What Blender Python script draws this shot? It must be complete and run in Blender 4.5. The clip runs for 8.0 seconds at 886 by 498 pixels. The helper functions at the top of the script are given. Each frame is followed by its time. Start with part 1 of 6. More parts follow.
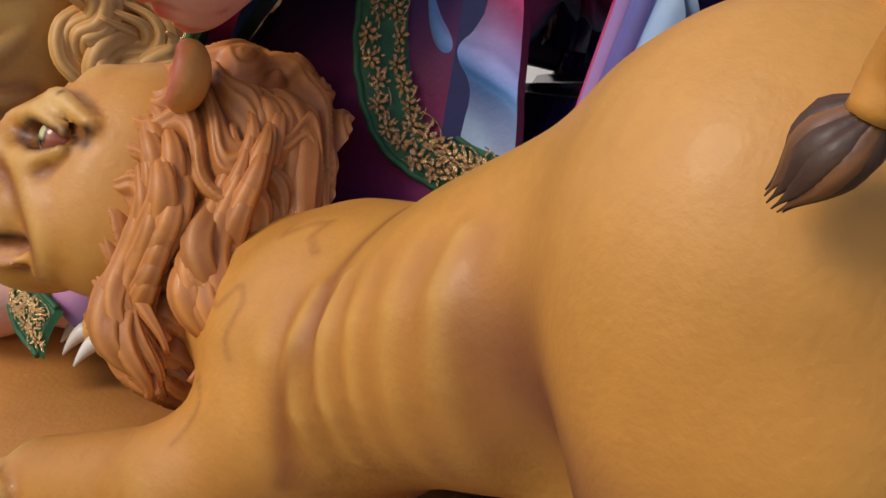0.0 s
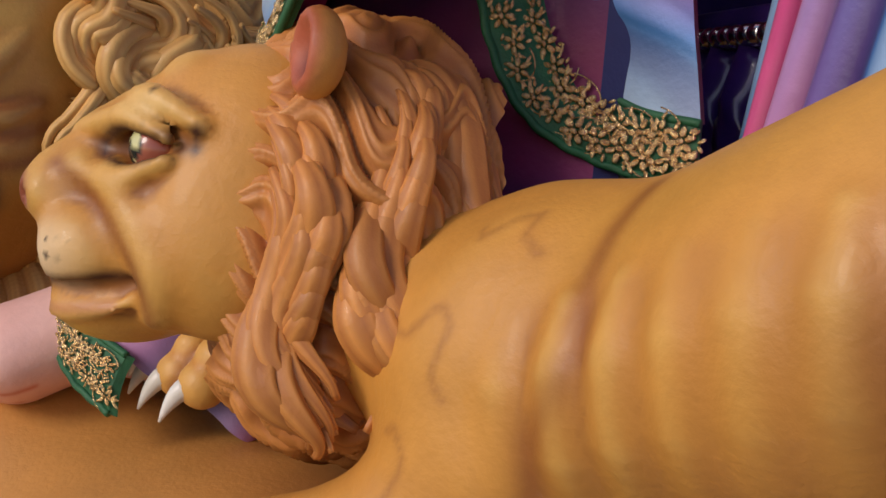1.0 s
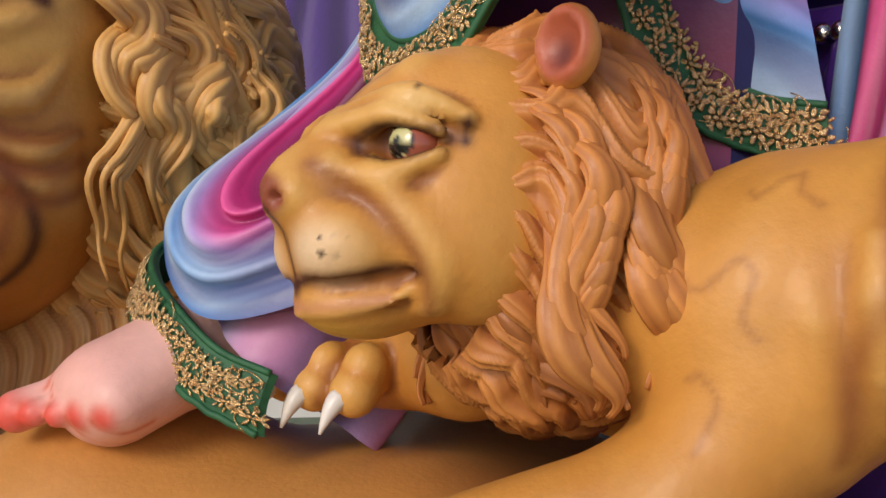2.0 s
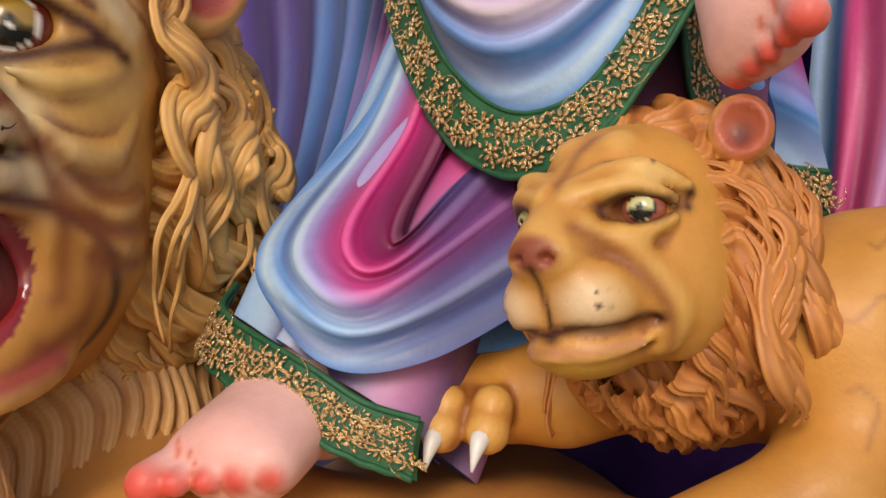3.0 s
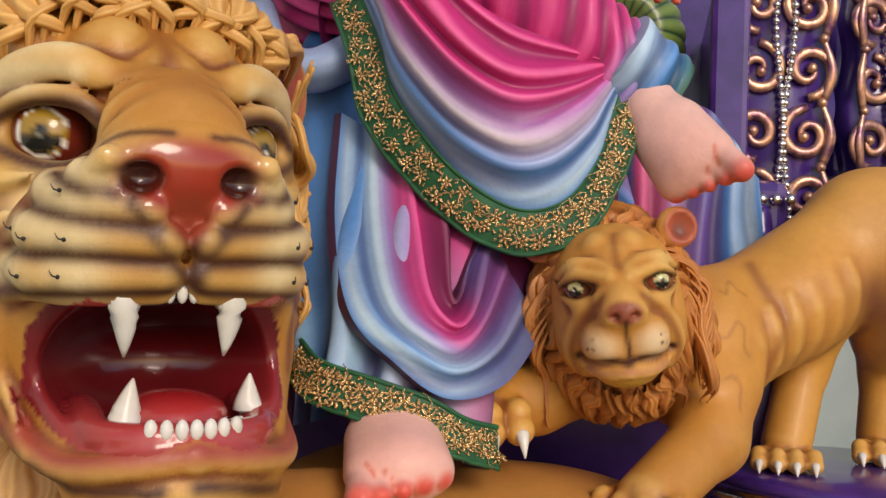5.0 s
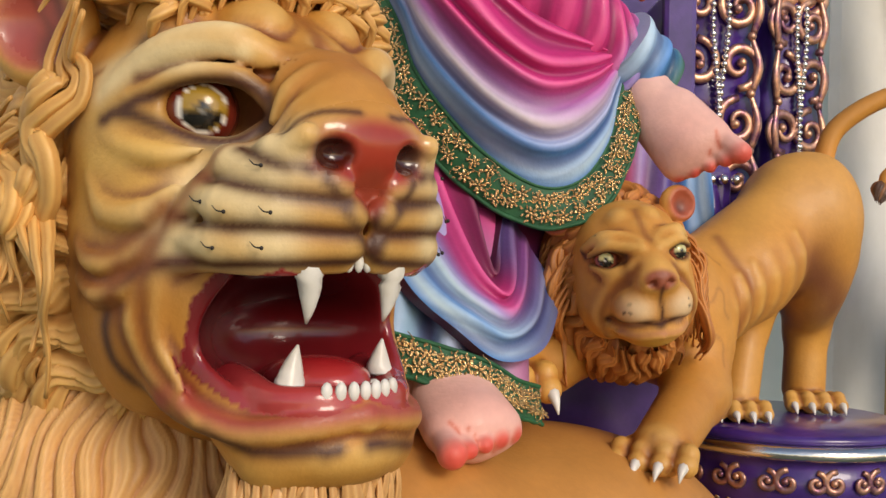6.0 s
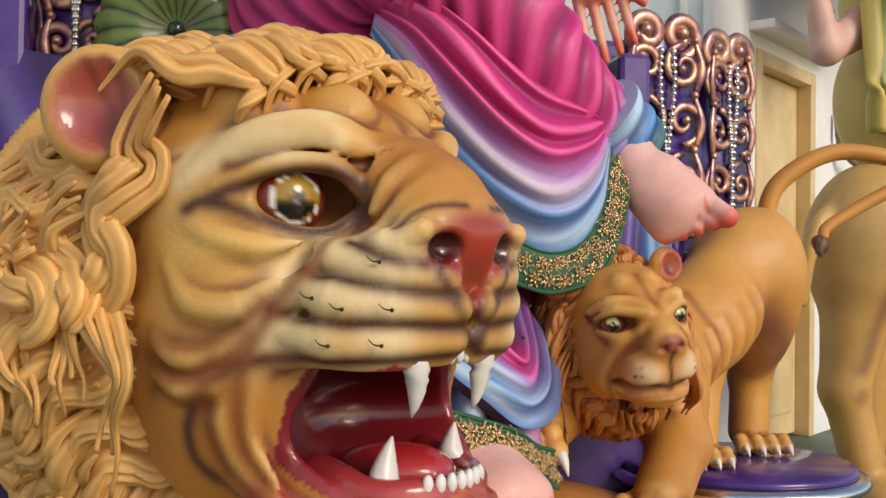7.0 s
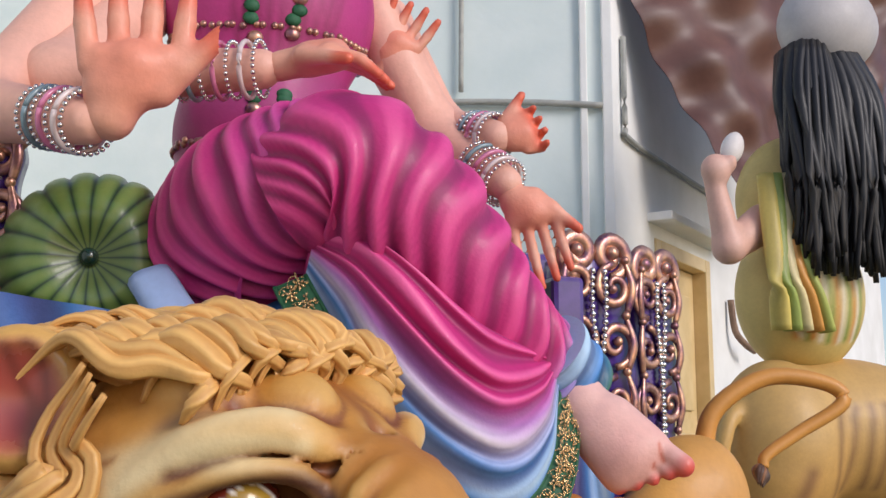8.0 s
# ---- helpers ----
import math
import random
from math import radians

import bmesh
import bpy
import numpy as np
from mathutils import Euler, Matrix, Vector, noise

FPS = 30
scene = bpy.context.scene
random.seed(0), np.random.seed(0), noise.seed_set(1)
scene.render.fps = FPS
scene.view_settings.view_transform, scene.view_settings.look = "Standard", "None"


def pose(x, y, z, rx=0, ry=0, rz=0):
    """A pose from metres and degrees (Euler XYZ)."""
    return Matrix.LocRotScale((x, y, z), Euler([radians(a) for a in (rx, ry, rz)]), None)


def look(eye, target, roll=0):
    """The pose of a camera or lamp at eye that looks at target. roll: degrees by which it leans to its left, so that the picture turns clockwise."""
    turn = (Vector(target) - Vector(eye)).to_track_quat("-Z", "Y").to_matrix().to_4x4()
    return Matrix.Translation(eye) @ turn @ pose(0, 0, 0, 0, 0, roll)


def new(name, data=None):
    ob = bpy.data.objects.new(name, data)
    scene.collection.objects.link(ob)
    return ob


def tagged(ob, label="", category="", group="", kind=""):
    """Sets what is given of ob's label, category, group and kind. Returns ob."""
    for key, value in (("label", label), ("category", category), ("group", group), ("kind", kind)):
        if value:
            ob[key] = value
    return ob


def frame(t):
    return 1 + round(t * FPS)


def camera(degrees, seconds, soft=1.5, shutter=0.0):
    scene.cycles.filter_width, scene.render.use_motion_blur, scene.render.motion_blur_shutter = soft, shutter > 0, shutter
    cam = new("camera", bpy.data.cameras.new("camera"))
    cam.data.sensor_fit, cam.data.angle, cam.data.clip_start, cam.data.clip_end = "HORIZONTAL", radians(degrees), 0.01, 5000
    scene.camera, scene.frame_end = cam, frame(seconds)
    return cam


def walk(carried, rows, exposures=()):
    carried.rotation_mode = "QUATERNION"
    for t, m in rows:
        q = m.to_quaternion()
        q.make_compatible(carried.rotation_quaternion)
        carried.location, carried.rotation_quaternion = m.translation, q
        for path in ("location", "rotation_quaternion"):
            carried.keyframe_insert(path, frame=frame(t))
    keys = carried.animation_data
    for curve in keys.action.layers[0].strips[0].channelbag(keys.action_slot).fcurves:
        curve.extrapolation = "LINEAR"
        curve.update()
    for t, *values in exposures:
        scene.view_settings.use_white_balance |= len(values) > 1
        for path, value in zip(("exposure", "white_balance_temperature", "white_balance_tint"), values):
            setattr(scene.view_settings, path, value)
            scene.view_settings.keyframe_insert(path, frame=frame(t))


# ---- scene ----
cam = camera(45.6, 8.0)
METRES, EYE, TILT, LEAN, TURN = 3.0, 1.1, -9.0, -13.0, 0.0
ROWS = [
    (0.0, 0.0, 0.0, 0.0, 0.0, -0.0, 0.0),
    (0.5, -0.0299, 0.0322, 0.0064, -0.67, -0.88, 2.97),
    (1.0, -0.0638, 0.055, 0.0057, -4.48, -1.04, 6.2),
    (2.5, -0.2667, 0.0756, 0.0208, -31.6, -0.61, 12.13),
    (3.0, -0.3429, 0.1222, 0.0469, -43.62, -3.16, 12.08),
    (3.5, -0.4257, 0.1561, 0.0798, -54.32, -6.46, 11.97),
    (4.0, -0.4992, 0.1681, 0.1072, -63.8, -7.5, 11.43),
    (4.5, -0.5395, 0.218, 0.1277, -71.22, -8.57, 10.59),
    (6.0, -0.6215, 0.4001, 0.1658, -90.69, -13.11, 7.4),
    (6.5, -0.6129, 0.4521, 0.1838, -94.27, -13.36, 6.82),
    (7.0, -0.6099, 0.4864, 0.2001, -99.81, -13.15, 5.83),
    (7.5, -0.5933, 0.5042, 0.2129, -104.04, -11.39, 4.83),
    (8.0, -0.5602, 0.5018, 0.2385, -105.92, -4.92, 4.72),
]
walk(cam, [(t, pose(0, 0, EYE, TILT, LEAN, TURN) @ pose(METRES * x, METRES * y, METRES * z, 90 + pitch, roll, yaw)) for t, x, y, z, yaw, pitch, roll in ROWS], [(0.0, -0.4, 6700, 18), (1.2, -0.35, 6600, 17), (2.5, -0.08, 6900, 17), (4.5, -0.25, 7100, 16), (6.5, -0.18, 7000, 13), (8.0, -0.15, 6100, 17)])

# ---- light: open workshop, soft daylight from the street side behind the camera ----
FLOOR = 0.16
world = bpy.data.worlds.new("world")
scene.world = world
world.use_nodes = True
wn = world.node_tree
sky = wn.nodes.new("ShaderNodeTexSky")
sky.sky_type, sky.sun_disc = "NISHITA", False
sky.sun_elevation, sky.sun_rotation = radians(29), radians(236)
wn.links.new(sky.outputs[0], wn.nodes["Background"].inputs[0])
wn.nodes["Background"].inputs[1].default_value = 0.165
sun = new("sun", bpy.data.lights.new("sun", "SUN"))
sun.data.energy, sun.data.angle, sun.data.color = 1.9, radians(22), (1.0, 0.93, 0.82)
sun.matrix_world = look((-4.2, -1.7, 3.7), (0, 1.1, 0.9))


# ---- materials ----
def nodes_of(name, rough=0.5, metal=0.0, coat=0.0):
    m = bpy.data.materials.new(name)
    m.use_nodes = True
    nt = m.node_tree
    b = nt.nodes["Principled BSDF"]
    b.inputs["Roughness"].default_value = rough
    b.inputs["Metallic"].default_value = metal
    b.inputs["Coat Weight"].default_value = coat
    return m, nt, b


def noise_node(nt, scale, detail=4.0, rough=0.55):
    tc = nt.nodes.new("ShaderNodeTexCoord")
    n = nt.nodes.new("ShaderNodeTexNoise")
    n.inputs["Scale"].default_value, n.inputs["Detail"].default_value, n.inputs["Roughness"].default_value = scale, detail, rough
    nt.links.new(tc.outputs["Object"], n.inputs["Vector"])
    return n


def ramp(nt, src, a, b, lo=0.3, hi=0.7):
    r = nt.nodes.new("ShaderNodeValToRGB")
    r.color_ramp.elements[0].position, r.color_ramp.elements[0].color = lo, (*a, 1)
    r.color_ramp.elements[1].position, r.color_ramp.elements[1].color = hi, (*b, 1)
    nt.links.new(src, r.inputs[0])
    return r


def bump(nt, b, src, strength, dist):
    k = nt.nodes.new("ShaderNodeBump")
    k.inputs["Strength"].default_value, k.inputs["Distance"].default_value = strength, dist
    nt.links.new(src, k.inputs["Height"])
    nt.links.new(k.outputs[0], b.inputs["Normal"])


def plain(name, a, b=None, rough=0.5, metal=0.0, scale=18.0, relief=0.15, coat=0.0):
    """Paint or plaster with cloudy variation between two colours and a fine relief."""
    m, nt, bs = nodes_of(name, rough, metal, coat)
    n = noise_node(nt, scale)
    r = ramp(nt, n.outputs[0], a, b or tuple(min(1, c * 1.25) for c in a))
    nt.links.new(r.outputs[0], bs.inputs["Base Color"])
    fine = noise_node(nt, scale * 9, 3)
    bump(nt, bs, fine.outputs[0], relief, 0.003)
    return m


def airbrush(name, rough=0.42, coat=0.15, relief=0.2, grain=140.0):
    """Airbrushed paint: colour from the brushed layer, with specks and a cloudy tone."""
    m, nt, bs = nodes_of(name, rough, 0.0, coat)
    at = nt.nodes.new("ShaderNodeVertexColor")
    at.layer_name = "paint"
    n = noise_node(nt, 9.0, 5)
    r = ramp(nt, n.outputs[0], (0.9, 0.89, 0.88), (1.07, 1.05, 1.03))
    st = nt.nodes.new("ShaderNodeTexNoise")
    st.inputs["Scale"].default_value, st.inputs["Detail"].default_value = 75.0, 6.0
    sr = ramp(nt, st.outputs[0], (0.96, 0.95, 0.94), (1.03, 1.03, 1.02), 0.3, 0.7)
    nt.links.new(nt.nodes["Texture Coordinate"].outputs["Object"], st.inputs["Vector"])
    m2 = nt.nodes.new("ShaderNodeMix")
    m2.data_type, m2.blend_type = "RGBA", "MULTIPLY"
    m2.inputs["Factor"].default_value = 1.0
    nt.links.new(r.outputs[0], m2.inputs["A"])
    nt.links.new(sr.outputs[0], m2.inputs["B"])
    mx = nt.nodes.new("ShaderNodeMix")
    mx.data_type, mx.blend_type = "RGBA", "MULTIPLY"
    mx.inputs["Factor"].default_value = 1.0
    nt.links.new(at.outputs[0], mx.inputs["A"])
    nt.links.new(m2.outputs["Result"], mx.inputs["B"])
    nt.links.new(mx.outputs["Result"], bs.inputs["Base Color"])
    fine = noise_node(nt, grain, 3)
    bump(nt, bs, fine.outputs[0], relief, 0.002)
    return m


PAINT = airbrush("airbrushed_paint", 0.52, 0.06, 0.3, 170.0)
GLOSS = airbrush("wet_gloss_paint", 0.2, 0.35, 0.1, 60)
TOOTH = plain("tooth_enamel", (0.62, 0.58, 0.5), (0.8, 0.78, 0.74), 0.3, relief=0.1)
GOLD = plain("antique_gold_paint", (0.14, 0.05, 0.12), (0.78, 0.44, 0.26), 0.3, 0.7, 34)
SILVER = plain("silver_bead", (0.7, 0.68, 0.64), (0.85, 0.83, 0.8), 0.2, 1.0)
PURPLE = plain("purple_gloss_paint", (0.035, 0.012, 0.13), (0.08, 0.03, 0.24), 0.28, 0, 14, 0.1, 0.4)
GREEN = plain("green_satin", (0.006, 0.075, 0.028), (0.02, 0.13, 0.05), 0.6, 0, 40, 0.3)
SEQUIN = plain("gold_thread_and_sequin", (0.5, 0.3, 0.1), (1.0, 0.8, 0.46), 0.2, 0.95, 260, 0.5)
PLASTER = plain("weathered_plaster", (0.76, 0.76, 0.72), (0.88, 0.88, 0.85), 0.85, 0, 3.0, 0.4)
PLASTER2 = plain("pale_green_limewash", (0.62, 0.72, 0.7), (0.76, 0.83, 0.8), 0.8, 0, 2.2, 0.35)
FLOORM = plain("worn_green_floor", (0.06, 0.1, 0.06), (0.13, 0.16, 0.11), 0.6, 0, 4.0, 0.3)
WOOD = plain("pale_varnished_wood", (0.62, 0.45, 0.2), (0.76, 0.58, 0.3), 0.45, 0, 6.0, 0.2)


# ---- sculpting: distance fields turned into smooth skins ----
class Clay:
    """A lump of clay on a grid: add and carve soft forms, then take its skin."""

    def __init__(self, lo, hi, step):
        self.lo, self.step = np.array(lo, np.float32), step
        self.n = np.ceil((np.array(hi) - np.array(lo)) / step).astype(int) + 1
        self.f = np.full(self.n, 1.0, np.float32)

    def box(self, lo, hi, pad):
        a = np.clip(np.floor((np.array(lo) - pad - self.lo) / self.step).astype(int), 0, self.n)
        b = np.clip(np.ceil((np.array(hi) + pad - self.lo) / self.step).astype(int) + 1, 0, self.n)
        sl = tuple(slice(i, j) for i, j in zip(a, b))
        ax = [self.lo[i] + self.step * np.arange(a[i], b[i], dtype=np.float32) for i in range(3)]
        return sl, np.stack(np.meshgrid(*ax, indexing="ij"), -1)

    def blend(self, sl, d, k, carve):
        old = self.f[sl]
        if old.size == 0:
            return
        if carve:
            h = np.clip(0.5 - 0.5 * (old + d) / k, 0, 1)
            self.f[sl] = old * (1 - h) + (-d) * h + k * h * (1 - h)
        else:
            h = np.clip(0.5 + 0.5 * (d - old) / k, 0, 1)
            self.f[sl] = d * (1 - h) + old * h - k * h * (1 - h)

    def ell(self, c, r, k=0.02, rot=None, carve=False, wave=None):
        c, r = np.array(c, np.float32), np.array(r, np.float32)
        big = r.max() if rot is not None else r
        sl, p = self.box(c - big, c + big, k + 0.02)
        q = p - c
        if rot is not None:
            q = q @ np.array(Euler([radians(a) for a in rot]).to_matrix(), np.float32)
        k0 = np.linalg.norm(q / r, axis=-1)
        k1 = np.linalg.norm(q / (r * r), axis=-1) + 1e-6
        d = np.where(k0 < 0.02, -r.min(), k0 * (k0 - 1) / k1)
        if wave:
            d = d - wave(q / r)
        self.blend(sl, d, k, carve)

    def cap(self, a, b, ra, rb, k=0.02, carve=False, wave=None, flat=None):
        a, b = np.array(a, np.float32), np.array(b, np.float32)
        m = max(ra, rb)
        sl, p = self.box(np.minimum(a, b) - m, np.maximum(a, b) + m, k + 0.02)
        ab = b - a
        t = np.clip(((p - a) @ ab) / (ab @ ab), 0, 1)
        q = p - a - t[..., None] * ab
        d = np.linalg.norm(q, axis=-1) - (ra + (rb - ra) * t)
        if wave:
            d = d - wave(t, q, p)
        self.blend(sl, d, k, carve)

    def rope(self, pts, r, k=0.012, carve=False, taper=(1, 1)):
        """A soft roll along a smooth line through pts; taper scales the radius at both ends."""
        path = smooth_path(pts, 4 * (len(pts) - 1)).astype(np.float32)
        n = len(path) - 1
        us = np.linspace(0, 1, n + 1)
        rad = r * np.minimum(taper[0] + (1 - taper[0]) * np.minimum(1, 3 * us), taper[1] + (1 - taper[1]) * np.minimum(1, 3 * (1 - us)))
        sl, p = self.box(path.min(0) - r, path.max(0) + r, k + 0.015)
        d = np.full(p.shape[:3], 9.0, np.float32)
        for i in range(n):
            ab = path[i + 1] - path[i]
            t = np.clip(((p - path[i]) @ ab) / (ab @ ab + 1e-12), 0, 1)
            d = np.minimum(d, np.linalg.norm(p - path[i] - t[..., None] * ab, axis=-1) - (rad[i] + (rad[i + 1] - rad[i]) * t))
        self.blend(sl, d, k, carve)

    def skin(self):
        f = self.f
        s = f < 0
        nx, ny, nz = self.n
        cnt = np.zeros((nx - 1, ny - 1, nz - 1), np.int16)
        for dx in (0, 1):
            for dy in (0, 1):
                for dz in (0, 1):
                    cnt += s[dx:nx - 1 + dx, dy:ny - 1 + dy, dz:nz - 1 + dz]
        act = (cnt > 0) & (cnt < 8)
        idx = np.full(act.shape, -1, np.int64)
        cells = np.argwhere(act)
        idx[act] = np.arange(len(cells))
        acc, num = np.zeros((len(cells), 3)), np.zeros(len(cells))
        corners = [np.array(c) for c in ((0, 0, 0), (1, 0, 0), (0, 1, 0), (1, 1, 0), (0, 0, 1), (1, 0, 1), (0, 1, 1), (1, 1, 1))]
        for i in range(8):
            for j in range(i + 1, 8):
                dv = corners[j] - corners[i]
                if np.abs(dv).sum() != 1:
                    continue
                ca, cb = cells + corners[i], cells + corners[j]
                fa, fb = f[ca[:, 0], ca[:, 1], ca[:, 2]], f[cb[:, 0], cb[:, 1], cb[:, 2]]
                cr = (fa < 0) != (fb < 0)
                t = np.where(cr, fa / np.where(cr, fa - fb, 1), 0)
                acc += np.where(cr[:, None], corners[i] + t[:, None] * dv, 0)
                num += cr
        v = self.lo + self.step * (cells + acc / num[:, None])
        quads = []
        for ax in range(3):
            o = [a for a in range(3) if a != ax]
            hi = [slice(None)] * 3
            lo = [slice(None)] * 3
            lo[ax], hi[ax] = slice(0, -1), slice(1, None)
            ch = s[tuple(lo)] != s[tuple(hi)]
            e = np.argwhere(ch)
            ok = (e[:, o[0]] > 0) & (e[:, o[1]] > 0) & (e[:, o[0]] < self.n[o[0]] - 1) & (e[:, o[1]] < self.n[o[1]] - 1)
            e = e[ok]
            q = []
            for d0, d1 in ((1, 1), (0, 1), (0, 0), (1, 0)):
                c = e.copy()
                c[:, o[0]] -= d0
                c[:, o[1]] -= d1
                q.append(idx[c[:, 0], c[:, 1], c[:, 2]])
            q = np.stack(q, 1)
            flip = s[e[:, 0], e[:, 1], e[:, 2]] != (ax == 1)
            q[~flip] = q[~flip][:, ::-1]
            quads.append(q)
        return v.astype(np.float32), np.concatenate(quads)


def smooth_path(pts, n):
    """Catmull-Rom points through pts."""
    p = np.array(pts, float)
    p = np.vstack([2 * p[0] - p[1], p, 2 * p[-1] - p[-2]])
    out = []
    for u in np.linspace(0, len(pts) - 1, n + 1):
        i = min(int(u), len(pts) - 2)
        t = u - i
        a, b, c, d = p[i:i + 4]
        out.append(0.5 * (2 * b + (c - a) * t + (2 * a - 5 * b + 4 * c - d) * t * t + (3 * b - a - 3 * c + d) * t ** 3))
    return np.array(out)


def soft(x, a, b):
    t = np.clip((x - a) / (b - a), 0, 1)
    return t * t * (3 - 2 * t)


class Coat:
    """Airbrush work on a set of points: spots and lines of colour with soft edges."""

    def __init__(self, v, base):
        self.v = v
        self.c = np.tile(np.array(base, np.float32), (len(v), 1))

    def mix(self, colour, w):
        w = np.clip(w, 0, 1)[:, None]
        self.c = self.c * (1 - w) + np.array(colour, np.float32) * w
        return self

    def snap(self, p):
        """The point of the skin nearest to p."""
        return self.v[np.argmin(((self.v - np.asarray(p, np.float32)) ** 2).sum(1))]

    def spot(self, colour, c, r, edge=0.5, w=1.0, snap=False):
        if snap:
            c = self.snap(c)
        d = np.linalg.norm((self.v - np.array(c)) / np.array(r), axis=1)
        return self.mix(colour, w * (1 - soft(d, 1 - edge, 1 + edge * 0.3)))

    def line(self, colour, pts, r, w=1.0, n=5, snap=True):
        path = smooth_path(pts, n * (len(pts) - 1))
        if snap:
            path = np.array([self.snap(p) for p in path])
            if len(path) > 8:
                path[2:-2] = (path[:-4] + path[1:-3] + path[2:-2] + path[3:-1] + path[4:]) / 5
        best = np.full(len(self.v), 9.0)
        near = np.all((self.v > path.min(0) - 2 * r) & (self.v < path.max(0) + 2 * r), axis=1)
        v = self.v[near]
        bd = best[near]
        for a, b in zip(path[:-1], path[1:]):
            ab = b - a
            t = np.clip(((v - a) @ ab) / (ab @ ab + 1e-9), 0, 1)
            bd = np.minimum(bd, np.linalg.norm(v - a - t[:, None] * ab, axis=1))
        best[near] = bd
        return self.mix(colour, w * np.exp(-(best / r) ** 2))


def normals_of(v, f):
    fn = np.cross(v[f[:, 2]] - v[f[:, 0]], v[f[:, 3]] - v[f[:, 1]])
    vn = np.stack([sum(np.bincount(f[:, q], fn[:, a], len(v)) for q in range(4)) for a in range(3)], 1)
    return vn / (np.linalg.norm(vn, axis=1)[:, None] + 1e-12)


def relief_of(v, f, reach=10):
    """How far each point of a skin lies below (+) or above (-) its smoothed form."""
    a = np.concatenate([f[:, i] for i in range(4)] + [f[:, (i + 1) % 4] for i in range(4)])
    b = np.concatenate([f[:, (i + 1) % 4] for i in range(4)] + [f[:, i] for i in range(4)])
    deg = np.bincount(a, minlength=len(v))[:, None] + 1e-9
    p = v.astype(np.float64)
    for _ in range(reach):
        p = 0.4 * p + 0.6 * np.stack([np.bincount(a, p[b, i], len(v)) for i in range(3)], 1) / deg
    return ((p - v) * normals_of(v, f)).sum(1)


class Piece:
    """Gathers skins, rolls and balls into one mesh with brushed colours."""

    def __init__(self):
        self.v, self.f, self.c, self.m, self.mats, self.count = [], [], [], [], [], 0

    def add(self, v, f, c, mat):
        if mat not in self.mats:
            self.mats.append(mat)
        v = np.asarray(v, np.float32)
        c = np.asarray(c, np.float32)
        if c.ndim == 1:
            c = np.tile(c, (len(v), 1))
        self.v.append(v)
        self.c.append(c)
        self.f.append(np.asarray(f) + self.count)
        self.m.append(np.full(len(f), self.mats.index(mat)))
        self.count += len(v)

    def mesh(self, name, place=None):
        v, f, c = np.concatenate(self.v), np.concatenate(self.f), np.concatenate(self.c)
        if place is not None:
            m = np.array(place)
            v = v @ m[:3, :3].T + m[:3, 3]
        me = bpy.data.meshes.new(name)
        me.vertices.add(len(v))
        me.vertices.foreach_set("co", v.astype(np.float32).ravel())
        me.loops.add(f.size)
        me.loops.foreach_set("vertex_index", f.astype(np.int32).ravel())
        me.polygons.add(len(f))
        me.polygons.foreach_set("loop_start", np.arange(0, f.size, 4, dtype=np.int32))
        me.polygons.foreach_set("material_index", np.concatenate(self.m).astype(np.int32))
        me.polygons.foreach_set("use_smooth", np.ones(len(f), bool))
        me.update(calc_edges=True)
        me.validate()
        a = me.color_attributes.new("paint", "FLOAT_COLOR", "POINT")
        a.data.foreach_set("color", np.concatenate([c, np.ones((len(c), 1), np.float32)], 1).astype(np.float32).ravel())
        for m in self.mats:
            me.materials.append(m)
        return me


def tube(path, radii, sides=10, groove=0.0, grooves=4, flat=1.0, side=None, twist=0.0):
    """A closed tapered roll along path. flat squeezes it along its normal, groove cuts hair lines. Returns v, f, ridge (0 in grooves, 1 on ridges)."""
    path = np.array(path, float)
    n = len(path)
    tan = np.gradient(path, axis=0)
    tan /= np.linalg.norm(tan, axis=1)[:, None] + 1e-9
    up = np.array(side if side is not None else (0, 0, 1.0), float)
    v, h = [], []
    for i in range(n):
        s = np.cross(tan[i], up)
        if np.linalg.norm(s) < 1e-3:
            s = np.cross(tan[i], (1, 0.3, 0))
        s /= np.linalg.norm(s)
        w = np.cross(s, tan[i])
        for j in range(sides):
            a = 2 * math.pi * j / sides + twist * i / n
            g = math.cos(a * grooves)
            r = radii[i] * (1 + groove * g)
            v.append(path[i] + r * (math.cos(a) * s + flat * math.sin(a) * w))
            h.append(0.5 + 0.5 * g)
    f = []
    for i in range(n - 1):
        for j in range(sides):
            k = (j + 1) % sides
            f.append((i * sides + j, i * sides + k, (i + 1) * sides + k, (i + 1) * sides + j))
    for e, o in ((0, False), (n - 1, True)):
        c = len(v)
        v.append(path[e])
        h.append(0.5)
        for j in range(0, sides, 2):
            q = (c, e * sides + (j + 2) % sides, e * sides + j + 1, e * sides + j)
            f.append(q[::-1] if o else q)
    return np.array(v), np.array(f), np.array(h)


def ball(c, r, seg=16, rings=10, turn=None):
    """A ball or egg of quads (poles close with narrow quads)."""
    v, f = [], []
    for i in range(rings + 1):
        th = math.pi * (0.001 + 0.998 * i / rings)
        for j in range(seg):
            ph = 2 * math.pi * j / seg
            v.append((math.sin(th) * math.cos(ph), math.sin(th) * math.sin(ph), math.cos(th)))
    for i in range(rings):
        for j in range(seg):
            k = (j + 1) % seg
            f.append((i * seg + j, (i + 1) * seg + j, (i + 1) * seg + k, i * seg + k))
    v = np.array(v) * np.array(r)
    if turn is not None:
        v = v @ np.array(Euler([radians(a) for a in turn]).to_matrix()).T
    return v + np.array(c), np.array(f)


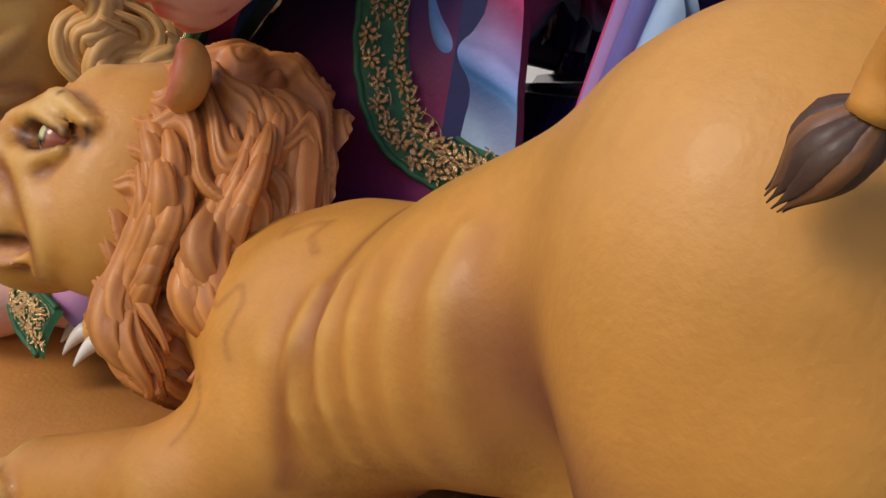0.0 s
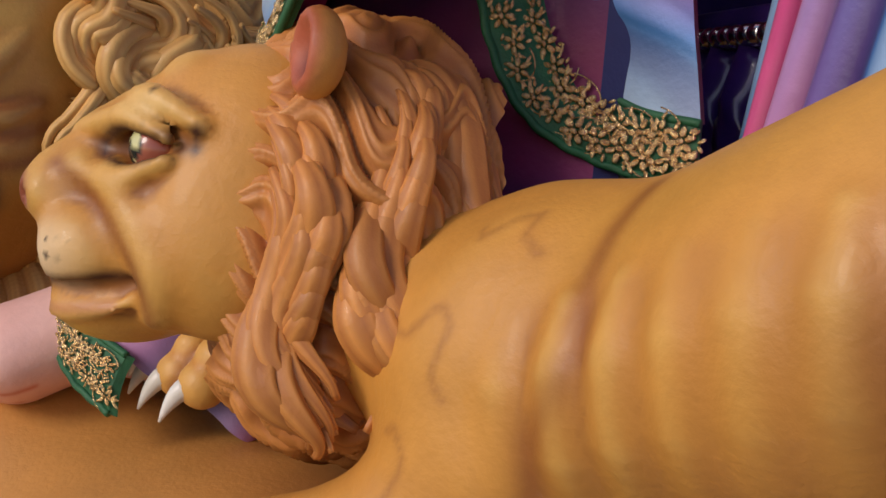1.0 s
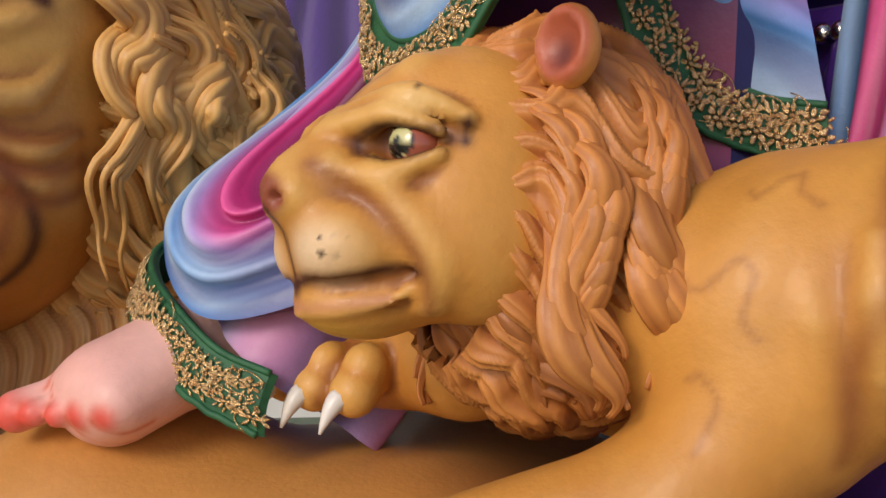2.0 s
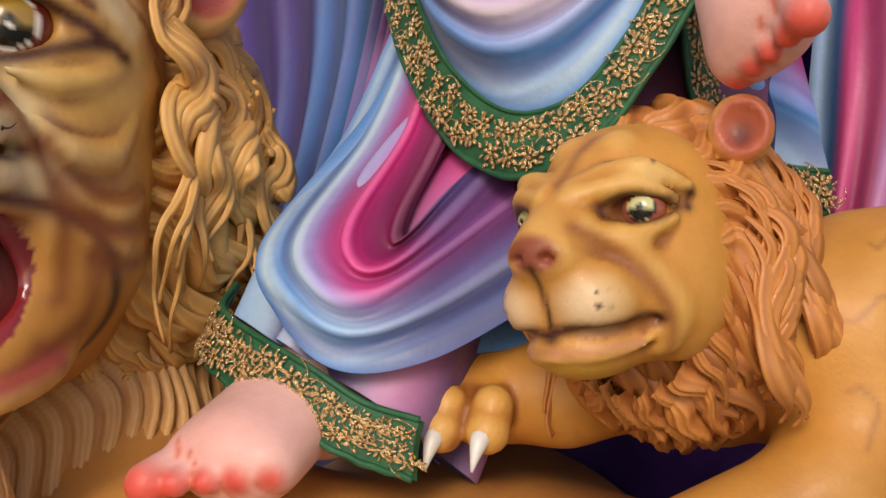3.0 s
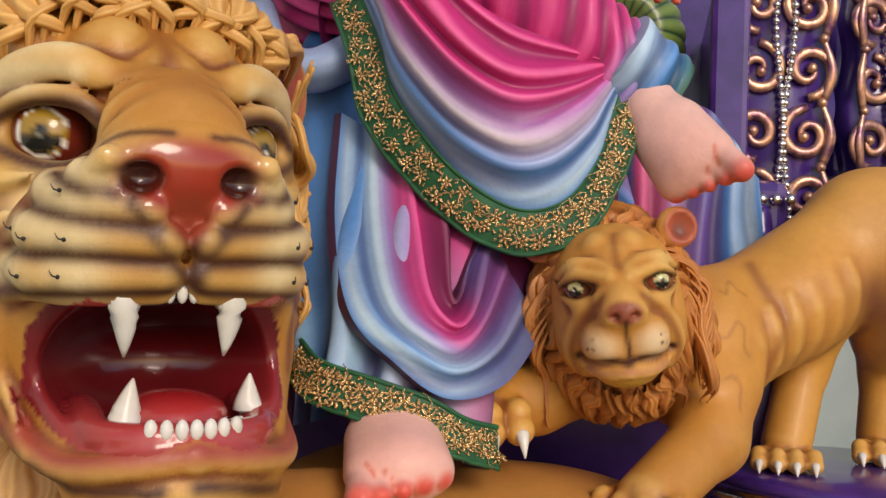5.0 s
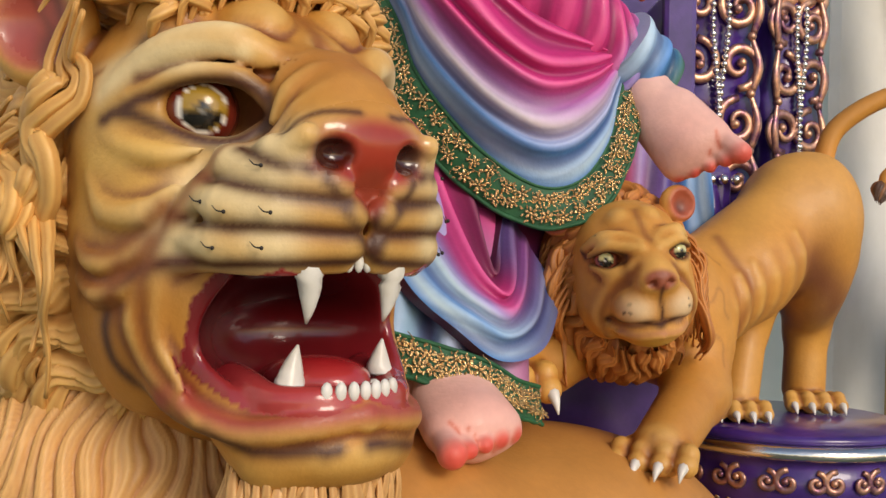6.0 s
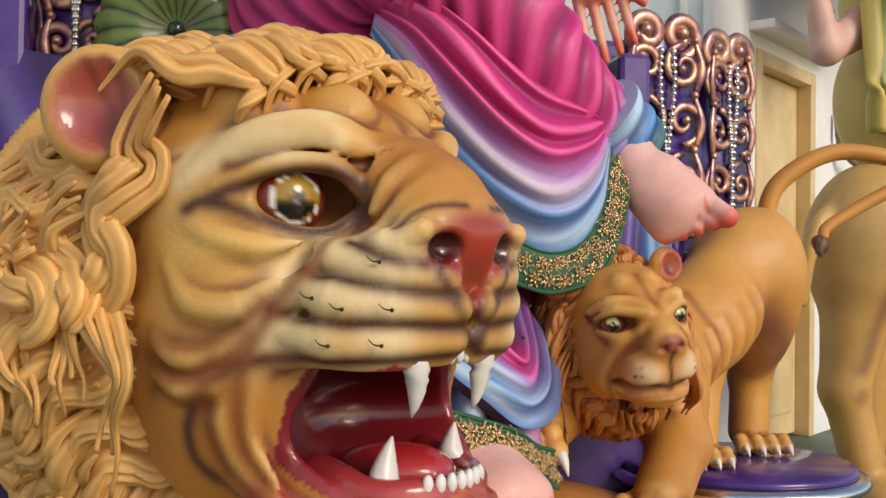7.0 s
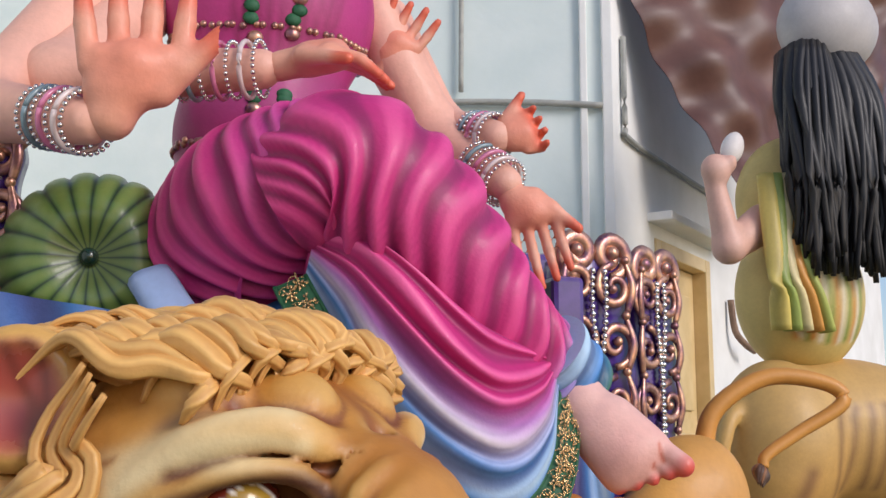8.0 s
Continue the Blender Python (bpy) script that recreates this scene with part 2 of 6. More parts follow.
def spike(base, tip, r, bend=(0, 0, 0), n=8, sides=10):
    b, t = np.array(base, float), np.array(tip, float)
    u = np.linspace(0, 1, n)[:, None]
    path = b + (t - b) * u + np.array(bend) * (u * (1 - u)) * 4
    return tube(path, [r * (1 - x[0] ** 1.6) + 0.0012 for x in u], sides)[:2]


def frame_of(o, fwd, turn_up=(0, 0, 1)):
    """Matrix whose x is fwd, y the left side, z up."""
    x = Vector(fwd).normalized()
    y = Vector(turn_up).cross(x).normalized()
    z = x.cross(y)
    m = Matrix((x, y, z)).transposed().to_4x4()
    m.translation = o
    return m


def part(name, bm, material, parent, label=""):
    me = bpy.data.meshes.new(name)
    bm.to_mesh(me)
    bm.free()
    me.materials.append(material)
    ob = new(name, me)
    ob.parent = parent
    return tagged(ob, label) if label else ob


def block(lo, hi, bev=0.0):
    bm = bmesh.new()
    bmesh.ops.create_cube(bm, size=1.0, matrix=Matrix.LocRotScale([(a + b) / 2 for a, b in zip(lo, hi)], None, [b - a for a, b in zip(lo, hi)]))
    if bev:
        bmesh.ops.bevel(bm, geom=bm.edges[:], offset=bev, segments=2, affect="EDGES", profile=0.5)
    return bm

# ---- floor and the old building behind ----
fl = part("floor", block((-7, -7, FLOOR - 0.1), (10, 8, FLOOR)), FLOORM, None)
tagged(fl, "worn dark green workshop floor with dust", "floor", kind="structure")


def slab(a, b, z0, z1, t, holes=()):
    """An upright wall from a to b (plan), of thickness t behind its face, with openings (start, end, bottom, top)."""
    a, b = Vector((*a, 0)), Vector((*b, 0))
    d = (b - a).normalized()
    n = Vector((0, 0, 1)).cross(d)
    L = (b - a).length
    xs = sorted({0.0, L, *[h[0] for h in holes], *[h[1] for h in holes]})
    zs = sorted({z0, z1, *[h[2] for h in holes], *[h[3] for h in holes]})
    bm = bmesh.new()
    for x0, x1 in zip(xs, xs[1:]):
        for y0, y1 in zip(zs, zs[1:]):
            if any(h[0] <= x0 and x1 <= h[1] and h[2] <= y0 and y1 <= h[3] for h in holes):
                continue
            vs = [bm.verts.new(a + d * x + n * w + Vector((0, 0, z))) for x, w, z in ((x0, 0, y0), (x1, 0, y0), (x1, t, y0), (x0, t, y0), (x0, 0, y1), (x1, 0, y1), (x1, t, y1), (x0, t, y1))]
            for q in ((0, 1, 5, 4), (1, 2, 6, 5), (2, 3, 7, 6), (3, 0, 4, 7), (4, 5, 6, 7), (3, 2, 1, 0)):
                bm.faces.new([vs[i] for i in q])
    bmesh.ops.remove_doubles(bm, verts=bm.verts[:], dist=1e-4)
    bmesh.ops.recalc_face_normals(bm, faces=bm.faces[:])
    return bm


CORNER = Vector((2.644, -0.521, 0))
RUN = Vector((0.666, -0.746, 0))
OUT = Vector((-0.746, -0.666, 0))


def on_wall(s, z, off=0.0):
    p = CORNER + RUN * s + OUT * off
    return (p.x, p.y, z)


D0, D1, DTOP = 0.5, 1.36, 2.17
w1 = part("wall_east", slab((CORNER + RUN * 7).to_2d(), CORNER.to_2d(), FLOOR, 4.6, -0.3, ((7 - D1, 7 - D0, FLOOR, DTOP),)), PLASTER, None)
tagged(w1, "weathered pale plaster wall with a doorway", "wall", kind="structure")
LEFT = Vector((0.35, 0.937, 0))
w2 = part("wall_north", slab(CORNER.to_2d(), (CORNER + LEFT * 5).to_2d(), FLOOR, 4.6, -0.3), PLASTER2, None)
tagged(w2, "pale green painted wall with vertical boards", "wall", kind="structure")
WALL_M = Matrix((RUN, OUT, (0, 0, 1))).transposed().to_4x4()
WALL_M.translation = CORNER


def wall_block(lo, hi, bev=0.0):
    bm = block(lo, hi, bev)
    bm.transform(WALL_M)
    return bm


tagged(part("wall_west", block((-4, 3.4, FLOOR), (6, 3.6, 4.6)), PLASTER, None), "plain weathered plaster wall closing the workshop", "wall", kind="structure")

door = new("door_1", None)
door.location = on_wall(0.93, FLOOR)
tagged(door, "closed pale yellow carved wooden door in a plaster wall", "door", kind="structure")


def door_part(name, bm, mat, label=""):
    bm.transform(Matrix.Translation(-door.location))
    return part(name, bm, mat, door, label)


leaf = door_part("door_leaf", wall_block((D0 + 0.08, -0.12, FLOOR + 0.02), (D1 - 0.08, -0.07, DTOP - 0.08), 0.004), WOOD)
door_part("frame_post", wall_block((D0, -0.14, FLOOR), (D0 + 0.075, 0.01, DTOP), 0.006), WOOD)
door_part("frame_post", wall_block((D1 - 0.075, -0.14, FLOOR), (D1, 0.01, DTOP), 0.006), WOOD)
door_part("frame_head", wall_block((D0 + 0.077, -0.14, DTOP - 0.075), (D1 - 0.077, 0.01, DTOP), 0.006), WOOD)
for z0, z1 in ((0.3, 0.75), (0.85, 1.2), (1.32, 1.95)):
    pb = wall_block((D0 + 0.17, -0.068, z0), (D1 - 0.17, -0.055, z1), 0.006)
    pb.transform(Matrix.Translation(-door.location))
    pn = part("panel", pb, WOOD, leaf)
    pn.parent = leaf
cap_ = part("door_ledge", wall_block((D0 - 0.09, -0.01, DTOP + 0.07), (D1 + 0.07, 0.13, DTOP + 0.115), 0.008), PLASTER, None)
tagged(cap_, "thin plaster ledge above the doorway", "ledge", kind="structure")


def pipe(name, pts, r, mat, label, category, kind="", n=8):
    P = Piece()
    a, q, _ = tube(smooth_path(pts, n * (len(pts) - 1)) if n else pts, [r] * (n * (len(pts) - 1) + 1 if n else len(pts)), 10)
    P.add(a, q, (1, 1, 1), mat)
    return tagged(new(name, P.mesh(name)), label, category, kind=kind)


GREY = plain("grey_painted_metal", (0.3, 0.3, 0.27), (0.42, 0.42, 0.38), 0.5)
RUST = plain("rusty_iron", (0.16, 0.1, 0.07), (0.3, 0.2, 0.14), 0.7, 0.3)
pipe("conduit", [on_wall(0.1, 3.1, 0.02), on_wall(0.1, 2.66, 0.02), on_wall(0.13, 2.6, 0.02), on_wall(0.6, 2.58, 0.02), on_wall(1.6, 2.57, 0.02)], 0.014, GREY, "thin grey electrical conduit clipped to the plaster wall", "conduit")
lp = lambda s, z, o=0.03: tuple(CORNER + LEFT * s + Vector((-0.937, 0.35, 0)) * o + Vector((0, 0, z)))
pipe("conduit", [lp(0.05, 2.72), lp(0.4, 2.74), lp(0.9, 2.75), lp(2.0, 2.75)], 0.016, GREY, "thin grey electrical conduit along the green wall", "conduit")
pipe("conduit", [lp(0.72, 2.8), lp(0.72, 3.4), lp(0.72, 4.4)], 0.012, GREY, "thin dark vertical cable on the green wall", "cable")
for s, w in ((0.0, 0.05), (0.12, 0.035), (1.3, 0.03), (1.9, 0.03)):
    bm = block((s, -0.02, FLOOR), (s + w, 0.03, 4.5), 0.006)
    m2 = Matrix((LEFT, Vector((-0.937, 0.35, 0)), (0, 0, 1))).transposed().to_4x4()
    m2.translation = CORNER
    bm.transform(m2)
    tagged(part("wall_batten", bm, PLASTER, None), "narrow plaster pilaster strip on the wall", "batten", kind="structure")
pipe("wall_lever", [on_wall(1.66, 1.98, 0.03), on_wall(1.66, 1.8, 0.05), on_wall(1.72, 1.72, 0.09), on_wall(1.86, 1.69, 0.1)], 0.02, RUST, "rusty iron crank lever fixed to the wall", "lever")

# brown tarpaulin slung from the roof
P = Piece()
nu, nv = 60, 40
uu, vv = np.meshgrid(np.linspace(0, 1, nu), np.linspace(0, 1, nv), indexing="ij")
A = np.array((2.6, -0.45, 3.64)) * (1 - vv[..., None]) + np.array((2.62, -1.17, 2.16)) * vv[..., None]
B = np.array((2.9, -2.5, 4.3)) * (1 - vv[..., None]) + np.array((3.1, -2.5, 2.9)) * vv[..., None]
S = A * (1 - uu[..., None]) + B * uu[..., None]
S[..., 0] += 0.05 * np.sin(9 * uu + 5 * vv) + 0.03 * np.sin(21 * uu - 9 * vv) + 0.02 * np.sin(33 * vv + 6 * uu)
S[..., 2] += 0.06 * np.sin(12 * uu + 2 * vv) * vv
i, j = np.meshgrid(np.arange(nu - 1), np.arange(nv - 1), indexing="ij")
q = np.stack([i * nv + j, (i + 1) * nv + j, (i + 1) * nv + j + 1, i * nv + j + 1], -1).reshape(-1, 4)
TARP = plain("brown_tarpaulin", (0.09, 0.035, 0.025), (0.16, 0.07, 0.05), 0.45, 0, 5)
P.add(S.reshape(-1, 3), q, (1, 1, 1), TARP)
P.add(S.reshape(-1, 3) + np.array((0.006, 0, 0)), q[:, ::-1], (1, 1, 1), TARP)
tagged(new("tarpaulin", P.mesh("tarpaulin")), "creased dark brown tarpaulin hung beside the building", "tarpaulin")

# ---- the large lion ----
LION = frame_of((-0.712, 1.417, 1.113), (-0.77, -0.64, 0))
TAN, OCHRE, DARK = (0.57, 0.28, 0.05), (0.42, 0.155, 0.02), (0.07, 0.02, 0.008)
CREAM, BROWN, HAIR, HAIRDARK = (0.8, 0.63, 0.34), (0.25, 0.075, 0.015), (0.8, 0.49, 0.16), (0.5, 0.22, 0.055)
GUM, DEEP = (0.42, 0.05, 0.05), (0.16, 0.006, 0.012)
rng = random.Random(4)


def eyeball(P, c, r, gaze, iris=(0.36, 0.22, 0.03), out=(0.16, 0.02, 0.01), ring=(0.85, 0.83, 0.78)):
    """A glossy eye: dark lower iris with a pale ring, reddish white towards the corners."""
    v, f = ball(c, (r, r, r), 40, 28)
    n = (v - np.array(c)) / r
    g = np.array(gaze, float) / np.linalg.norm(gaze)
    a = np.arccos(np.clip(n @ g, -1, 1))
    k = Coat(v, out)
    k.mix(ring, 1 - soft(a, 0.68, 0.72))
    k.mix(iris, 1 - soft(a, 0.61, 0.64))
    low = soft(-(n[:, 2] - g[2]), -0.02, 0.14)
    k.mix((0.01, 0.008, 0.006), (1 - soft(a, 0.58, 0.62)) * low)
    k.mix((0.006, 0.005, 0.004), 1 - soft(a, 0.16, 0.22))
    # small pale glint painted into the eye beside the pupil
    k.mix((0.85, 0.85, 0.8), 1 - soft(np.linalg.norm(n - g - np.array((0, 0.05, -0.12)), axis=1), 0.05, 0.09))
    P.add(v, f, k.c, GLOSS)


def lock(P, pts, r, light=HAIR, dark=HAIRDARK, n=16, flat=0.6, out=None, grooves=5, tip=0.05, sides=18):
    """One sculpted lock of hair: a flattened grooved roll, broad in the middle, darker in its grooves."""
    path = smooth_path(pts, n)
    u = np.linspace(0, 1, len(path))
    rad = r * np.minimum(1, 0.25 + 2.2 * u) * (1 - soft(u, 0.45, 1.0) * (1 - tip))
    v, f, h = tube(path, rad, sides, 0.1, grooves, flat, out, 0.5)
    w = np.append(np.repeat(u, sides), (0, 1))[:, None]
    # airbrushed groove shade in the colour, darker towards both ends
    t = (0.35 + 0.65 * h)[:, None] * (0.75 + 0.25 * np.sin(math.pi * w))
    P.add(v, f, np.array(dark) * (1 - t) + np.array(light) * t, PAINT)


def bundle(P, pts, strands, gap, r, out, light=HAIR, dark=HAIRDARK, wave=0.0, turns=1.5, phase=0.0, rnd=rng, n=30, place=None, flat=0.62, grooves=5, sides=16):
    """Several locks that run side by side along one waving line and draw together at the tip."""
    g = smooth_path(pts, n)
    u = np.linspace(0, 1, n + 1)[:, None]
    o = np.array(out, float)
    o = np.tile(o / np.linalg.norm(o), (n + 1, 1)) if o.ndim == 1 else o
    tan = np.gradient(g, axis=0)
    tan /= np.linalg.norm(tan, axis=1)[:, None] + 1e-9
    sd = np.cross(tan, o)
    sd /= np.linalg.norm(sd, axis=1)[:, None] + 1e-9
    for j in range(strands):
        w = (j - (strands - 1) / 2) * gap
        lag = phase + rnd.uniform(-0.35, 0.35)
        ln = rnd.uniform(0.82, 1.0)
        line = g + sd * (w * (1 - 0.55 * u) + wave * (0.35 + 0.65 * u) * np.sin(lag + 6.283 * turns * u)) + o * (r * 0.8 * np.cos(lag * 1.3 + 6.283 * turns * u + j) - 0.3 * r * abs(j - (strands - 1) / 2))
        line = line[:max(6, int(ln * (n + 1)))]
        if place is not None:
            m = np.array(place)
            line = line @ m[:3, :3].T + m[:3, 3]
            oo = m[:3, :3] @ o[len(o) // 2]
        else:
            oo = o[len(o) // 2]
        lock(P, line[::2] if len(line) > 12 else line, r * rnd.uniform(0.8, 1.2), tuple(np.array(light) * rnd.uniform(0.9, 1.12)), dark, n, flat, tuple(oo), grooves, 0.22, sides)


def hair_shell(P, c, rr, th0, th1, n1, n2, droop, wave, light, dark, deep=0.11, pole="x", place=None, seed=1, nt=170, npn=620, dents=()):
    """A coat of sculpted hair over an egg: broad wavy locks with fine grooves that flow away from the pole and hang down at the sides."""
    th = np.linspace(th0, th1, nt)[:, None]
    ph = np.linspace(-math.pi, math.pi, npn, endpoint=False)[None, :]
    u = (th - th0) / (th1 - th0)
    w = ph - droop * np.sin(ph) * u
    w = w + wave * np.sin(7.5 * u * (th1 - th0) + 2.2 * np.sin(3 * ph + seed)) * (0.5 + 0.5 * u) + 0.4 * wave * np.sin(15 * u * (th1 - th0) + 5 * np.sin(2 * ph) + seed)
    idx = np.floor(n1 * w / (2 * math.pi))
    hsh = np.modf(np.abs(np.sin(idx * 12.9898 + seed) * 43758.5453))[0]
    s1 = np.abs(np.sin(n1 * w / 2))
    bulk = s1 ** 0.65
    fine = np.sin(n2 * w + 3 * hsh)
    saw = np.modf(u * 2.6 + hsh + 4)[0]
    step = np.sin(math.pi * saw) ** 0.6
    d = 1 + deep * (0.75 * bulk * (0.5 + 0.5 * step) + 0.35 * hsh * bulk) + deep * 0.085 * fine * bulk
    ct, st = np.cos(th) * np.ones_like(ph), np.sin(th)
    if pole == "x":
        D = np.stack([ct, st * np.sin(ph), st * np.cos(ph)], -1)
    else:
        D = np.stack([st * np.cos(ph), st * np.sin(ph), ct], -1)
    if dents:
        for q, r0, a0 in dents:
            near = np.exp(-(np.linalg.norm(np.array(c) + D * np.array(rr) - np.array(q), axis=-1) / r0) ** 2)
            d = d - a0 * near
    V = np.array(c) + D * np.array(rr) * d[..., None]
    # airbrushed shade: dark partings and paler ridges put into the colour
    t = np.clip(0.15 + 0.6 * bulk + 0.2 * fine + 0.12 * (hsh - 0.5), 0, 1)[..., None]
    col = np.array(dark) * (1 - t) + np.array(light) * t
    V = V.reshape(-1, 3)
    if place is not None:
        m = np.array(place)
        V = V @ m[:3, :3].T + m[:3, 3]
    i, j = np.meshgrid(np.arange(nt - 1), np.arange(npn), indexing="ij")
    k = (j + 1) % npn
    f = np.stack([i * npn + j, i * npn + k, (i + 1) * npn + k, (i + 1) * npn + j], -1).reshape(-1, 4)
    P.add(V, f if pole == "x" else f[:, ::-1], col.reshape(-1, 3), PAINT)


def lion_statue():
    P = Piece()
    k = Clay((-0.42, -0.32, -0.56), (0.34, 0.32, 0.3), 0.0048)
    JX = 0.022
    k.ell((-0.13, 0, 0.0), (0.19, 0.185, 0.165))
    k.cap((-0.03, 0, 0.05), (0.13, 0, -0.015), 0.068, 0.064, 0.03)
    for s in (-1, 1):
        k.ell((-0.11, s * 0.105, -0.13), (0.14, 0.085, 0.2), 0.04)
        k.cap((-0.1, s * 0.11 + JX, -0.2), (0.06, s * 0.06 + JX, -0.36), 0.065, 0.05, 0.03)
        k.ell((0.085, s * 0.055, -0.095), (0.08, 0.056, 0.055), 0.03)
    k.ell((0.05, JX, -0.365), (0.115, 0.095, 0.05), 0.03)
    # nose
    k.ell((0.157, 0, -0.03), (0.055, 0.083, 0.045), 0.014)
    k.cap((0.16, 0, -0.05), (0.155, 0, -0.11), 0.04, 0.012, 0.02)
    # throat behind the mouth
    k.ell((-0.13, 0.01, -0.235), (0.1, 0.14, 0.14), 0.03)
    # mouth
    k.ell((0.1, 0.012, -0.236), (0.19, 0.136, 0.097), 0.01, carve=True)
    k.ell((0.2, 0.012, -0.238), (0.13, 0.15, 0.078), 0.012, carve=True)
    lines, pale = [], []
    for s in (-1, 1):
        # muzzle rolls
        for pts, r in ((((0.18, 0.045, -0.055), (0.15, 0.082, -0.05), (0.115, 0.092, -0.045)), 0.02),
                       (((0.185, 0.035, -0.076), (0.15, 0.088, -0.073), (0.085, 0.108, -0.06), (0.05, 0.108, -0.045)), 0.021),
                       (((0.185, 0.02, -0.105), (0.15, 0.088, -0.103), (0.1, 0.122, -0.1), (0.035, 0.128, -0.088)), 0.023),
                       (((0.178, 0.018, -0.135), (0.145, 0.085, -0.136), (0.09, 0.123, -0.136), (0.01, 0.138, -0.132)), 0.022)):
            w = [(a, s * b, c) for a, b, c in pts]
            k.rope(w, r * 1.06, 0.0055, taper=(0.8, 0.5))
            pale.append((w, r))
        for pts in (((0.19, 0.03, -0.09), (0.165, 0.1, -0.088), (0.1, 0.13, -0.081), (0.04, 0.13, -0.068)),
                    ((0.19, 0.02, -0.12), (0.165, 0.105, -0.12), (0.1, 0.135, -0.118), (0.025, 0.145, -0.11)),
                    ((0.18, 0.055, -0.066), (0.15, 0.095, -0.061), (0.105, 0.108, -0.052)),
                    ((0.19, 0.015, -0.155), (0.155, 0.1, -0.158), (0.09, 0.135, -0.158), (0.01, 0.15, -0.156), (-0.055, 0.165, -0.19), (-0.078, 0.165, -0.25), (-0.04, 0.16, -0.33), (0.05, 0.13, -0.368), (0.13, 0.08, -0.365), (0.17, JX, -0.355))):
            lines.append(([(a, s * b, c) for a, b, c in pts], 0.0095, DARK, 1.0))
        # rim of the open mouth
        rim = [(0.165, s * 0.02, -0.15), (0.13, s * 0.09, -0.154), (0.04, s * 0.13, -0.153), (-0.03, s * 0.146, -0.175), (-0.058, s * 0.146 + JX * 0.3, -0.24), (-0.02, s * 0.14 + JX * 0.7, -0.31), (0.06, s * 0.115 + JX, -0.342), (0.13, s * 0.065 + JX, -0.336), (0.155, JX, -0.328)]
        k.rope(rim, 0.014, 0.008)
        # cheek folds sweeping round the mouth
        for pts, r in ((((0.105, 0.085, -0.035), (0.075, 0.112, -0.055), (0.045, 0.13, -0.085), (0.015, 0.142, -0.13), (-0.004, 0.148, -0.18), (-0.012, 0.144, -0.24), (0.012, 0.128, -0.3)), 0.014),
                       (((0.0, 0.156, -0.165), (-0.028, 0.162, -0.21), (-0.03, 0.148, -0.255), (-0.008, 0.132, -0.3), (0.03, 0.118, -0.335)), 0.013),
                       (((-0.095, 0.183, -0.07), (-0.06, 0.178, -0.105), (-0.008, 0.162, -0.108), (0.022, 0.145, -0.082)), 0.016),
                       (((-0.115, 0.188, -0.14), (-0.078, 0.189, -0.158), (-0.04, 0.172, -0.159), (-0.008, 0.156, -0.142), (0.01, 0.147, -0.115)), 0.013),
                       (((-0.11, 0.19, -0.178), (-0.072, 0.184, -0.192), (-0.034, 0.17, -0.185), (-0.01, 0.158, -0.165)), 0.012),
                       (((-0.1, 0.176, -0.01), (-0.05, 0.17, -0.035), (0.0, 0.152, -0.048), (0.04, 0.125, -0.042)), 0.012),
                       # wrinkles over the bridge of the nose
                       (((0.155, 0.0, 0.02), (0.15, 0.035, 0.012), (0.135, 0.062, -0.008), (0.11, 0.08, -0.03)), 0.013),
                       (((0.128, 0.0, 0.042), (0.122, 0.035, 0.035), (0.108, 0.058, 0.016), (0.088, 0.07, -0.012)), 0.013),
                       (((0.095, 0.0, 0.055), (0.088, 0.03, 0.05), (0.078, 0.048, 0.035), (0.066, 0.056, 0.018)), 0.012)):
            w = [(a, s * b, c) for a, b, c in pts]
            k.rope(w, r, 0.009, taper=(0.4, 0.35))
        # brown brushed into the creases between the folds
        for pts, r in ((((0.13, 0.07, -0.004), (0.092, 0.098, -0.034), (0.07, 0.13, -0.058), (0.045, 0.146, -0.088), (0.014, 0.153, -0.128), (-0.006, 0.158, -0.17), (-0.018, 0.156, -0.215), (-0.018, 0.142, -0.262), (0.0, 0.132, -0.295)), 0.0075),
                       (((-0.115, 0.202, -0.132), (-0.074, 0.202, -0.143), (-0.038, 0.186, -0.143), (-0.004, 0.168, -0.124), (0.016, 0.156, -0.1)), 0.007),
                       (((-0.123, 0.203, -0.162), (-0.087, 0.203, -0.178), (-0.048, 0.188, -0.177), (-0.015, 0.172, -0.158), (0.002, 0.16, -0.135)), 0.007),
                       (((-0.115, 0.205, -0.198), (-0.08, 0.195, -0.21), (-0.04, 0.18, -0.203)), 0.006),
                       (((-0.03, 0.178, -0.166), (-0.046, 0.178, -0.204), (-0.044, 0.164, -0.246), (-0.026, 0.146, -0.287), (0.016, 0.13, -0.325)), 0.008)):
            w = [(a, s * b, c) for a, b, c in pts]
            lines.append((w, r * 1.5, (0.22, 0.06, 0.012), 0.75))
        # brow, forehead pads, lids
        k.rope([(0.068, s * 0.035, 0.045), (0.05, s * 0.065, 0.06), (0.022, s * 0.102, 0.072), (-0.028, s * 0.143, 0.058), (-0.075, s * 0.163, 0.025)], 0.021, 0.015, taper=(0.7, 0.6))
        k.ell((-0.012, s * 0.045, 0.088), (0.055, 0.043, 0.042), 0.01)
        k.ell((-0.07, s * 0.095, 0.1), (0.055, 0.055, 0.045), 0.015)
        k.ell((-0.004, s * 0.043, 0.09), (0.05, 0.038, 0.04), 0.006)
        pe = [(-0.01, s * 0.112, 0.098), (0.004, s * 0.102, 0.07), (0.032, s * 0.088, 0.044), (0.056, s * 0.066, 0.036), (0.085, s * 0.04, 0.046)]
        k.rope(pe, 0.007, 0.008, carve=True)
        lines.append((pe, 0.012, (0.2, 0.055, 0.012), 0.8))
